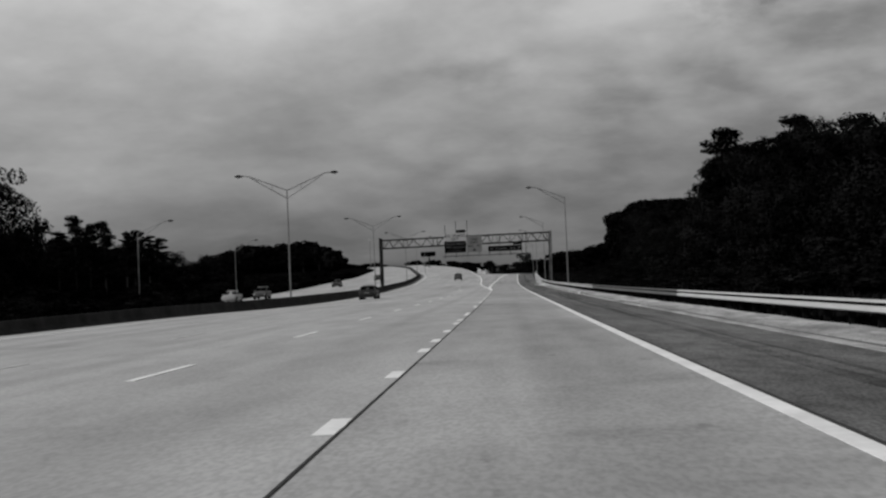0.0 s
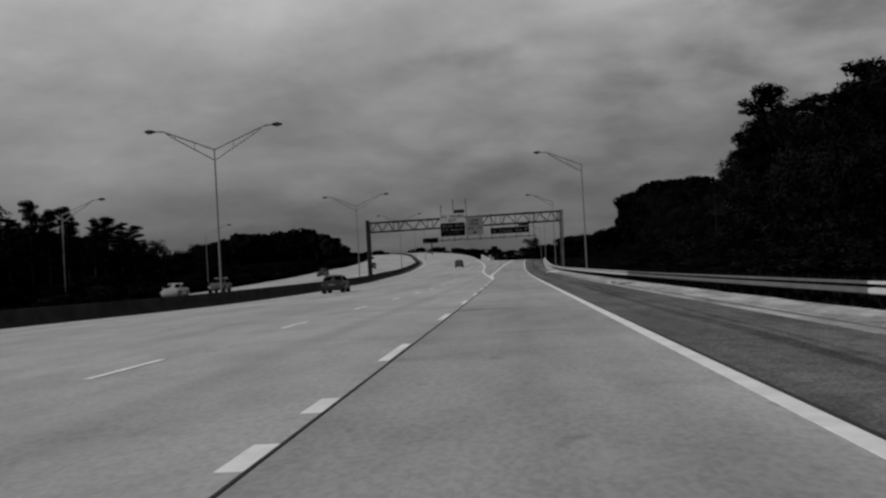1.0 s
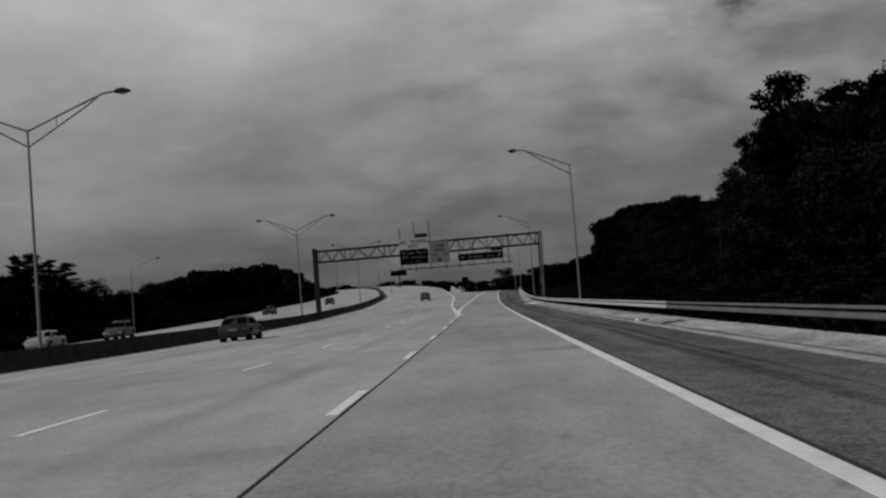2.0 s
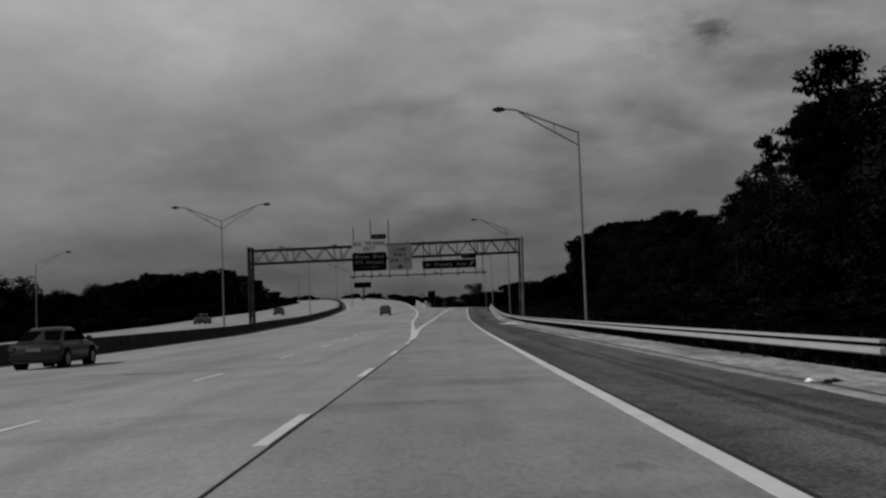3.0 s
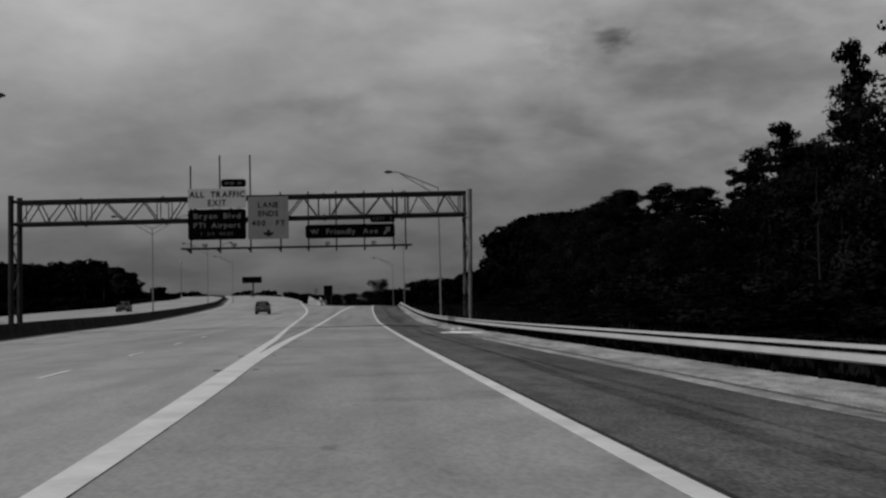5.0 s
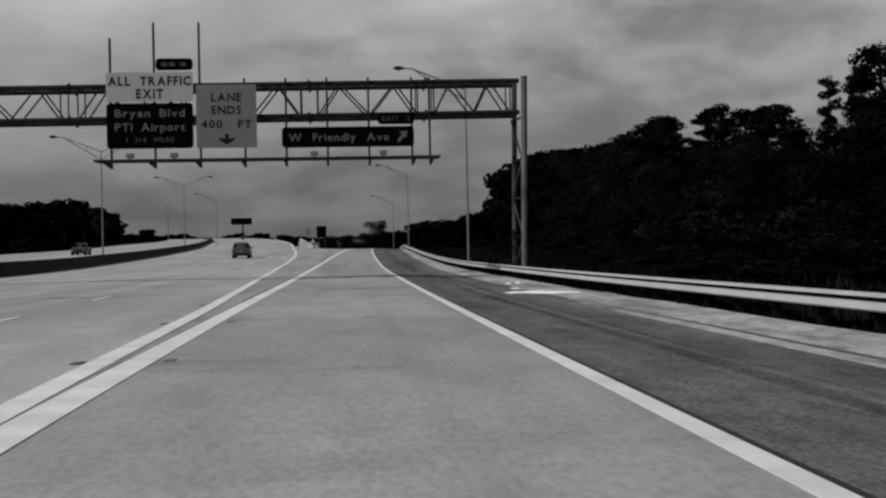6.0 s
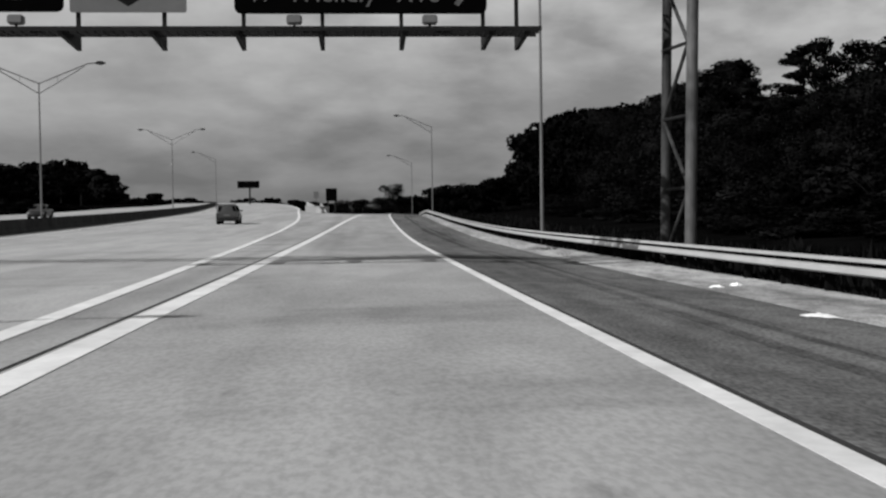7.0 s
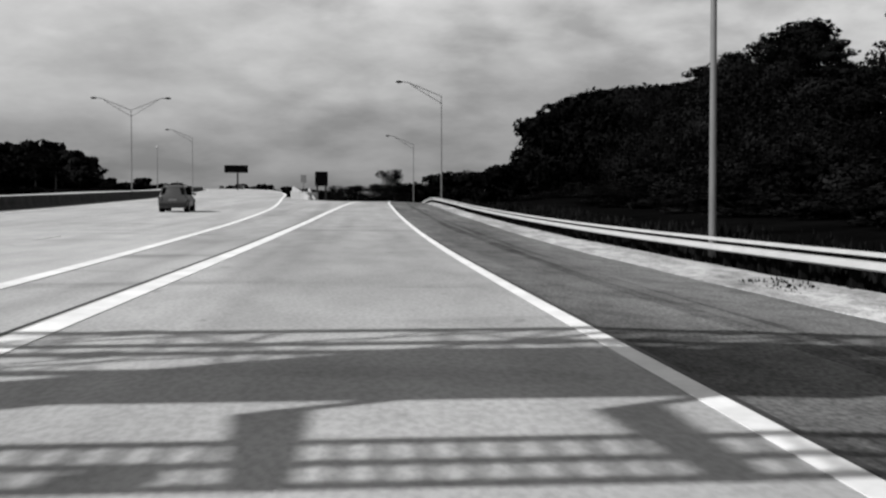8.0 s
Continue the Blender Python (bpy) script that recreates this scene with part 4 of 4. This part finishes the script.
def far_wood(name, label, trees, mat=M_LEAF, per=1700, size=0.75):
    """A distant wood as one mass of leaf clumps: trees given as x, y, top."""
    r = random.Random(len(trees))
    blobs = []
    for x, y, top in trees:
        g = ground_z(x, y) if y < 1500 else -5
        h = top - g
        w = 0.33 * h + 2.5
        blobs.append((x, y, g + 0.45 * h, w * 0.8, w * 0.8, 0.45 * h))
        for k in range(11):
            a, q, t = r.uniform(0, math.tau), r.uniform(0.3, 0.75) * w, r.uniform(0.25, 0.85) if k < 6 else 1.0
            s = w * r.uniform(0.26, 0.44)
            blobs.append((x + q * math.cos(a), y + q * math.sin(a), min(g + t * h, top - s * r.uniform(0.7, 1.0)), s, s, s * 0.62))
        s = w * 0.32
        blobs.append((x + r.uniform(-1, 1), y, top - s * 0.8, s, s, s * 0.8))
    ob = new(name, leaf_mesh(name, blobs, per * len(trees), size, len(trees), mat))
    return tagged(ob, label, "wood", kind="stuff")


trees = []
y = 300.0
while y < 474:
    for row in range(2):
        x = wood_x(y) + 2 + 8 * row
        trees.append((x + plant_rng.uniform(-1.5, 1.5), y + plant_rng.uniform(-2, 2), wood_top(y) + plant_rng.uniform(-1.3, 0.8)))
    y += 6.5
for k in range(13):
    x, y = 13 + 3.2 * k, 425 + 4 * k * (k % 3) / 3
    trees.append((x, y, (9.3 if k < 4 else 12.0) + 0.12 * k + 0.6 * max(0, k - 6) + plant_rng.uniform(-0.8, 0.4)))
trees += [(58, 446, 30.2), (61, 438, 30.6), (64, 430, 34), (63, 418, 33.4), (65, 404, 33), (67, 390, 32), (69, 376, 31), (72, 362, 30), (72, 348, 28.3), (74, 333, 26.7)]
far_wood("far_wood", "dark distant wood closing the exit side of the road", trees)

# left side: near clump, the wood beyond the opposite lanes, the far block, the low belt on the crest
for x, y, top in ((-61.5, 54, 17.2), (-70, 60, 14.6), (-66, 45, 16.6), (-75, 68, 12.6), (-80, 82, 13), (-72, 56, 14.2), (-86, 98, 12.8)):
    plant(BROAD, 16, x, y, top - ground_z(x, y))
left_x = Line((90, -92), (150, -101), (300, -104), (400, -122), (480, -140))
left_top = Line((90, 14.5), (150, 14.2), (175, 14.4), (205, 13.8), (250, 12.2), (290, 9.6), (345, 9.6), (385, 13), (480, 20))
y = 95.0
while y < 470:
    for row in range(2):
        x = left_x(y) - 7 * row + plant_rng.uniform(-1.5, 1.5)
        plant(FAR_BROAD, 16, x, y + plant_rng.uniform(-2, 2), left_top(y) + plant_rng.uniform(-2, 1.2) - ground_z(x, y))
    x = left_x(y) + 5
    plant(BUSHES, 4, x, y, plant_rng.uniform(3, 5.5), wide=1.3)
    y += 9.5
for x, y, top, wide in ((-90, 143, 15.2, 0.9), (-91, 155, 17.2, 0.8), (-91, 163, 16, 0.9), (-91, 173, 17, 0.8), (-92, 190, 17.3, 0.8), (-93, 199, 16.2, 0.9), (-92, 208, 17, 0.8), (-94, 222, 15.8, 0.9),
                        (-91, 470, 22.5, 0.7), (-93, 498, 20.5, 0.9), (-102, 488, 20.5, 0.9)):
    plant(PINES, 20, x, y, top - ground_z(x, y), wide=wide)
# rough growth on the far verge of the opposite carriageway
y = -20.0
while y < 330:
    for back, tall in ((6, 2.2), (16, 3.4)):
        x = median_x(y) + far_off(y) - back + plant_rng.uniform(-1.5, 1.5)
        plant(BUSHES, 4, x, y + plant_rng.uniform(-3, 3), tall * plant_rng.uniform(0.7, 1.2), wide=1.4)
    y += 7.5
trees = []
for k in range(9):
    x, y = -98 - 5.2 * k, 502 - 1.5 * k
    trees.append((x, y, (22.5, 25.5, 23.5, 24.5, 22, 24, 23, 24.5, 22)[k]))
    trees.append((x - 2, y + 9, 23 + plant_rng.uniform(-2, 1)))
trees += [(-85, 484, 19.5), (-88.5, 490, 21.5), (-93, 492, 20)]
far_wood("far_wood", "dark distant block of trees beyond the opposite carriageway", trees)
trees = []
for k in range(44):
    x, y = -225 + 5.0 * k, 800 + 25 * plant_rng.random()
    if abs(x - (lane_x(y) + median_x(y)) / 2) > 26 or x > lane_x(y) + 8:
        trees.append((x, y, ground_z(x, y) + plant_rng.uniform(5, 9.5)))
for k in range(34):
    y = 650 + 40 * plant_rng.random()
    x = median_x(y) - 4 - 3.6 * k
    trees.append((x, y, ground_z(x, y) + plant_rng.uniform(1.8, 3.6)))
far_wood("far_hedge", "low dark belt of trees along the crest", trees, per=500, size=1.0)


# ---- vehicles ----
def car(name, label, m, paint, L=4.6, Wd=1.85, H=1.7, suv=True, category="car"):
    root = holder(name, m, label, category, "vehicles")
    w = Wd / 2
    # ahead is +y
    belt = 0.60 * H if suv else 0.64 * H
    g = 0.27 if suv else 0.2
    f, b = L / 2, -L / 2
    # stations from the tail to the nose: y, belt height, roof height, belt and roof half-widths as shares of w, floor height
    if suv:
        rows = [(b, 0.60, 0.70, 0.90, 0.80, g + 0.16), (b + 0.05, 0.86, 0.94, 0.97, 0.88, g + 0.04), (b + 0.12, belt, belt + 0.06, 0.99, 0.9, g), (b + 0.36, belt, H - 0.16, 1.0, 0.78, g), (b + 0.55, belt, H - 0.03, 1.0, 0.74, g),
                (b + 1.5, belt, H, 1.0, 0.74, g), (f - 2.4, belt, H - 0.02, 1.0, 0.73, g), (f - 2.05, belt, H - 0.1, 1.0, 0.73, g), (f - 1.3, belt, belt + 0.06, 0.99, 0.86, g), (f - 0.6, belt - 0.1, belt - 0.05, 0.97, 0.8, g), (f - 0.15, belt - 0.26, belt - 0.2, 0.88, 0.66, g + 0.06), (f, 0.6, 0.68, 0.78, 0.6, g + 0.16)]
    else:
        rows = [(b, 0.60, 0.68, 0.88, 0.7, g + 0.16), (b + 0.08, belt - 0.05, belt, 0.95, 0.78, g + 0.03), (b + 0.5, belt, belt + 0.04, 0.99, 0.82, g), (b + 1.1, belt, H - 0.1, 1.0, 0.72, g), (b + 1.45, belt, H - 0.01, 1.0, 0.7, g),
                (f - 2.3, belt, H, 1.0, 0.7, g), (f - 1.95, belt, H - 0.08, 1.0, 0.71, g), (f - 1.15, belt - 0.01, belt + 0.04, 0.99, 0.84, g), (f - 0.5, belt - 0.12, belt - 0.08, 0.96, 0.76, g), (f - 0.12, belt - 0.24, belt - 0.19, 0.86, 0.62, g + 0.06), (f, 0.52, 0.6, 0.76, 0.55, g + 0.14)]
    bm = bmesh.new()
    rings = []
    for y, zb, zr, wb, wr, z0 in rows:
        half_ring = [(0.0, z0), (0.84 * w * wb, z0), (0.97 * w * wb, z0 + 0.1), (w * wb, z0 + 0.5 * (zb - z0)), (0.985 * w * wb, zb - 0.06), (0.94 * w * wb, zb), (w * (0.94 * wb * 0.15 + wr * 0.85), zb + 0.8 * (zr - zb)), (w * wr * 0.86, zr), (0.0, zr + 0.02)]
        ring = [(x, z) for x, z in half_ring] + [(-x, z) for x, z in half_ring[-2:0:-1]]
        rings.append([bm.verts.new((x, y, z)) for x, z in ring])
    n = len(rings[0])
    for p, q in zip(rings, rings[1:]):
        for i in range(n):
            j = (i + 1) % n
            bm.faces.new((p[i], p[j], q[j], q[i]))
    bm.faces.new(rings[0]); bm.faces.new(rings[-1][::-1])
    piece("body", bm, paint, root, smooth=True)
    top_w, low_w = w * 0.75, w * 0.955
    if suv:
        cabin = [(b + 0.12, belt + 0.02), (b + 0.40, H - 0.12), (b + 0.62, H - 0.02), (f - 2.35, H), (f - 2.08, H - 0.08), (f - 1.28, belt + 0.04)]
    else:
        cabin = [(b + 0.48, belt + 0.02), (b + 1.1, H - 0.1), (b + 1.4, H), (f - 2.2, H), (f - 1.98, H - 0.07), (f - 1.13, belt + 0.02)]

    def half(z):
        return low_w + (top_w - low_w) * (z - belt) / (H - belt)

    def pane(nm, quad, out):
        """A pane a little proud of the cabin, from four corners."""
        bm = bmesh.new()
        o = Vector(out) * 0.012
        v0 = [bm.verts.new(Vector(p) + o * 1.6) for p in quad]
        v1 = [bm.verts.new(Vector(p) - o) for p in quad]
        bm.faces.new(v0); bm.faces.new(v1[::-1])
        for i in range(4):
            bm.faces.new((v0[i], v1[i], v1[(i + 1) % 4], v0[(i + 1) % 4]))
        return piece(nm, bm, M_GLASS, root)

    def along(p, q, t):
        return (p[0] + (q[0] - p[0]) * t, p[1] + (q[1] - p[1]) * t)
    # rear and front screens
    for nm, p, q, out in (("rear_window", cabin[0], cabin[1], (0, -1, 0.4)), ("windscreen", cabin[-1], cabin[-2], (0, 1, 0.6))):
        u, v = along(p, q, 0.12), along(p, q, 0.92)
        pane(nm, [(-half(u[1]) * 0.88, u[0], u[1]), (half(u[1]) * 0.88, u[0], u[1]), (half(v[1]) * 0.88, v[0], v[1]), (-half(v[1]) * 0.88, v[0], v[1])], out)
    zl, zh = belt + 0.05, H - 0.14
    yb0, yb1 = along(cabin[0], cabin[1], 0.2)[0] + 0.14, along(cabin[0], cabin[1], 0.85)[0] + 0.16
    yf0, yf1 = along(cabin[-1], cabin[-2], 0.1)[0] - 0.12, along(cabin[-1], cabin[-2], 0.9)[0] - 0.12
    cuts = [0.0, 0.27, 0.63, 1.0] if suv else [0.0, 0.47, 1.0]
    for s in (-1, 1):
        for k in range(len(cuts) - 1):
            t0, t1 = cuts[k] + 0.015, cuts[k + 1] - 0.015
            lo = lambda t: yb0 + (yf0 - yb0) * t
            hi = lambda t: yb1 + (yf1 - yb1) * t
            pane("side_window", [(s * half(zl), lo(t0), zl), (s * half(zl), lo(t1), zl), (s * half(zh), hi(t1), zh), (s * half(zh), hi(t0), zh)], (s, 0, 0.2))
        # door seams, mirror, lights
        bm = bmesh.new()
        box(bm, (s * (w + 0.09), f - 1.55, belt + 0.1), (0.2, 0.12, 0.15)); bevelled(bm, 0.03)
        piece("mirror", bm, paint, root)
        bm = bmesh.new()
        box(bm, (s * (w - 0.13), b + 0.03, belt - 0.2), (0.22, 0.12, 0.3 if suv else 0.18)); bevelled(bm, 0.02)
        piece("tail_lamp", bm, M_TAIL, root)
        bm = bmesh.new()
        box(bm, (s * (w - 0.22), f - 0.1, belt - 0.33), (0.36, 0.14, 0.16)); bevelled(bm, 0.03)
        piece("headlamp", bm, M_LAMP_LENS, root)
        for k in (0.36, 0.64):
            bm = bmesh.new()
            box(bm, (s * (w + 0.004), b + L * k, belt - 0.15), (0.012, 0.16, 0.03))
            piece("door_handle", bm, M_RIM, root)
        if suv:
            bm = bmesh.new()
            beam(bm, (s * top_w * 0.9, b + 0.7, H + 0.03), (s * top_w * 0.9, f - 2.5, H + 0.03), 0.04, 0.04)
            piece("roof_rail", bm, M_RIM, root)
    bm = bmesh.new()
    box(bm, (0, b - 0.01, g + 0.22), (Wd * 0.94, 0.14, 0.2)); bevelled(bm, 0.03)
    piece("rear_bumper", bm, M_CAR_DARK if suv else paint, root)
    bm = bmesh.new()
    box(bm, (0, b - 0.008, belt - 0.25), (0.52, 0.03, 0.12)); bevelled(bm, 0.008)
    piece("plate", bm, M_SIGN_MID, root)
    bm = bmesh.new()
    rod(bm, (0.5, b + 0.35, g + 0.03), (0.5, b - 0.03, g + 0.03), 0.035, None, 10)
    piece("exhaust", bm, M_STEEL, root)
    r = 0.36 if suv else 0.32
    for sx in (-1, 1):
        for y in (b + 0.85, f - 0.88):
            bm = bmesh.new()
            rod(bm, (sx * (w - 0.21), y, r), (sx * (w + 0.01), y, r), r, None, 24)
            bevelled(bm, 0.025, 2)
            wheel = piece("wheel", bm, M_TYRE, root)
            bm = bmesh.new()
            rod(bm, (sx * (w - 0.3), y, r + 0.03), (sx * (w + 0.004), y, r + 0.03), r + 0.075, None, 28)
            piece("wheel_arch", bm, M_LINER, root)
            bm = bmesh.new()
            rod(bm, (sx * (w - 0.01), y, r), (sx * (w + 0.022), y, r), r * 0.62, None, 20)
            rod(bm, (sx * (w + 0.02), y, r), (sx * (w + 0.032), y, r), r * 0.16, None, 10)
            piece("rim", bm, M_RIM, wheel)
    return root


def on_road(x, y, yaw=0):
    z = oz if yaw else mz
    a = math.atan2(lane_x(y + 1) - lane_x(y - 1), 2)
    b = math.degrees(math.atan2(z(x, y + 1) - z(x, y - 1), 2))
    return pose(x, y, z(x, y) + 0.01) @ Matrix.Rotation(-a + radians(yaw), 4, "Z") @ Matrix.Rotation(radians(b if yaw == 0 else -b), 4, "X")


car("suv", "grey five-door estate car with roof rails and a dark rear window", on_road(-11.5, 194), M_CAR_GREY, 4.6, 1.86, 1.72)
car("sedan", "small dark saloon car in the lane beside the barrier", on_road(-14.6, 38), M_CAR_DARK, 4.5, 1.8, 1.45, False)
for x, y, paint, suv in ((-13.4, 56, M_CAR_PALE, False), (-13.2, 74, M_CAR_GREY, True), (-14.0, 159, M_CAR_DARK, False), (-9.6, 215, M_CAR_DARK, False)):
    car("oncoming_car", "car on the opposite carriageway facing this way", on_road(median_x(y) + x, y, 180), paint, 4.5, 1.82, 1.66 if suv else 1.45, suv)
for k, y, paint in ((5.5, 560, M_CAR_DARK), (1.8, 610, M_CAR_PALE), (9.1, 640, M_CAR_DARK)):
    car("distant_car", "small car far off near the crest of the road", on_road(lane_x(y) - k, y), paint, 4.5, 1.8, 1.5, False)

# ---- far furniture ----
bb = holder("billboard", pose(-37.5, 480, ground_z(-37.5, 480)), "dark billboard on a single steel column", "billboard")
bz = 15.3 - ground_z(-37.5, 480)
bm = bmesh.new()
box(bm, (0, 0, bz), (7.4, 0.4, 2.3)); bevelled(bm, 0.05)
piece("panel", bm, M_SIGN_DARK, bb)
bm = bmesh.new()
rod(bm, (0.4, 0.35, -0.4), (0.4, 0.35, bz + 0.6), 0.3, 0.26, 12)
piece("column", bm, M_STEEL, bb)
bm = bmesh.new()
beam(bm, (-3.6, -0.5, bz - 1.25), (3.6, -0.5, bz - 1.25), 0.25, 0.08)
piece("ledge", bm, M_STEEL, bb)


def gore_ground(x, y):
    t = (x - lane_x(y)) / (gore_x(y) - lane_x(y))
    return road_z(y) + (ramp_z(y) - road_z(y)) * min(1, max(0, t))


gs = holder("gore_sign", pose(-4.7, 283, gore_ground(-4.7, 283) - 0.05), "dark exit sign on two posts at the wedge", "road sign")
bm = bmesh.new()
box(bm, (0, 0, 3.2), (1.85, 0.05, 2.1)); bevelled(bm, 0.02)
piece("panel", bm, M_SIGN_DARK, gs)
for x in (-0.6, 0.6):
    bm = bmesh.new()
    box(bm, (x, 0.08, 1.9), (0.26, 0.14, 4.3))
    piece("post", bm, M_STEEL, gs)
ms = holder("marker_sign", pose(-7.1, 279, gore_ground(-7.1, 279) - 0.05), "small grey marker sign on a thin post", "road sign")
bm = bmesh.new()
box(bm, (0, 0, 2.9), (0.8, 0.03, 1.1)); bevelled(bm, 0.01)
piece("panel", bm, M_SIGN_MID, ms)
bm = bmesh.new()
box(bm, (0, 0.04, 1.5), (0.07, 0.05, 3.0))
piece("post", bm, M_STEEL, ms)
# crash cushion: pale sand drums in a wedge at the nose
for i, (x, y) in enumerate([(-6.2 + 0.95 * c - 0.47 * r, 268 + 1.0 * r) for r in range(5) for c in range(min(r + 1, 3))]):
    root = holder("sand_drum", pose(x, y, gore_ground(x, y) - 0.02), "pale plastic sand drum of the crash cushion", "crash drum", "crash cushion drums")
    bm = bmesh.new()
    rod(bm, (0, 0, 0), (0, 0, 0.95), 0.44, 0.47, 16)
    piece("drum", bm, M_PARAPET, root)
    bm = bmesh.new()
    rod(bm, (0, 0, 0.95), (0, 0, 1.05), 0.49, 0.42, 16)
    piece("lid", bm, M_SIGN_MID if i % 3 else M_PARAPET, root)

# ---- litter on the shoulder ----
def sheet(name, label, x, y, sx, sy, h, seed, mat=M_TRASH):
    bm = bmesh.new()
    n = 16
    top = {}
    for i in range(n + 1):
        for j in range(5):
            u, v = i / n, j / 4
            edge = min(1, 4 * min(u, 1 - u)) * min(1, 3 * min(v, 1 - v) + 0.15)
            px = x + (u - 0.5) * sx + 0.04 * noise.noise((seed, 3 * u, 5 * v))
            py = y + (v - 0.5) * sy * (0.75 + 0.25 * math.sin(3.1 * u + seed)) + 0.12 * sy * noise.noise((2 * u, seed, 3 * v))
            fold = 0.55 + 0.6 * noise.noise((4.5 * u, 2.5 * v, seed))
            top[i, j] = bm.verts.new((px, py, shoulder_z(px, py) + 0.016 + h * edge * max(0.15, fold)))
    for i in range(n):
        for j in range(4):
            bm.faces.new((top[i, j], top[i + 1, j], top[i + 1, j + 1], top[i, j + 1]))
    ex = bmesh.ops.extrude_face_region(bm, geom=bm.faces[:])
    bmesh.ops.translate(bm, vec=(0, 0, -0.006), verts=[v for v in ex["geom"] if isinstance(v, bmesh.types.BMVert)])
    return tagged(obj(name, bm, mat), label, "litter")


sheet("plastic_sheet", "crumpled white plastic sheeting lying on the shoulder", 5.6, 103.75, 2.15, 1.5, 0.13, 3)
# added dark strip stands in for the shade behind the sheeting
sheet("dark_strip", "flat dark strip for the shade behind the plastic sheeting", 5.2, 104.8, 0.7, 0.36, 0.05, 12, M_TYRE)
sheet("litter_scrap", "small pale scrap of litter on the gravel", 6.08, 114.0, 0.22, 0.24, 0.06, 4)
sheet("litter_scrap", "small pale scrap of litter on the gravel", 6.5, 114.2, 0.2, 0.22, 0.06, 6)
sheet("litter_scrap", "flat pale scrap of litter beside the shoulder", 5.5, 108.2, 0.4, 0.5, 0.05, 5)
sheet("litter_scrap", "small pale scrap of litter on the gravel", 5.6, 15.0, 0.16, 0.16, 0.08, 7)
sheet("dark_strip", "torn dark strip of tyre on the gravel", 5.87, 14.75, 0.36, 0.22, 0.07, 8, M_TYRE)
sheet("dark_strip", "torn dark strip of tyre on the gravel", 6.05, 9.7, 0.95, 0.28, 0.07, 9, M_TYRE)

# rough weeds under and behind the rail
def weeds(name, label, count, seed, a, b, near, far, tall, low=0.35):
    r = random.Random(seed)
    verts, faces = [], []
    for _ in range(count):
        y = r.uniform(a, b)
        x = rail_x(y) + near + (far - near) * r.random() ** 1.6
        h = tall * r.uniform(low, 1.0) * (0.6 + 0.8 * abs(noise.noise((x * 0.5, y * 0.25, 2.0))))
        t, l = r.uniform(0, math.pi), r.uniform(0.05, 0.15)
        u = Vector((math.cos(t), math.sin(t), 0)) * l
        lean = Vector((r.uniform(-0.25, 0.25), r.uniform(-0.25, 0.25), 0)) * h
        g = Vector((x, y, min(right_z(x, y), max(ground_z(x, y), right_z(x, y) - 0.4)) - 0.06))
        i = len(verts)
        verts += [g - u, g + u, g + u * 0.6 + lean * 0.5 + Vector((0, 0, h * 0.6)), g + lean + Vector((0, 0, h))]
        faces += [(i, i + 1, i + 2), (i, i + 2, i + 3)]
    me = bpy.data.meshes.new(name)
    me.from_pydata([tuple(v) for v in verts], [], faces)
    me.materials.append(M_LEAF)
    return tagged(new(name, me), label, "weeds", kind="stuff")


weeds("weeds", "dark rough weeds growing under the guardrail", 34000, 4, -70, 240, 0.35, 1.7, 0.5)
weeds("weeds", "dense dark weeds along the foot of the guardrail", 40000, 9, -70, 240, 0.28, 0.66, 0.66, 0.6)
weeds("tall_grass", "tall dark grass on the bank behind the guardrail", 26000, 6, -70, 240, 0.9, 10.0, 0.9)

weeds("weeds", "dark weeds spilling onto the gravel past the gantry", 2600, 14, 127, 137, -0.9, 0.3, 0.36)

# a low clump of weeds behind the rail past the gantry
for k in range(5):
    x, y = rail_x(127 + 1.1 * k) + 0.4, 126.5 + 1.1 * k
    plant([BUSHES[k % 3]], 4, x, y, 0.62 + 0.12 * (k % 3), z=right_z(x, y) - 0.1, wide=0.17)
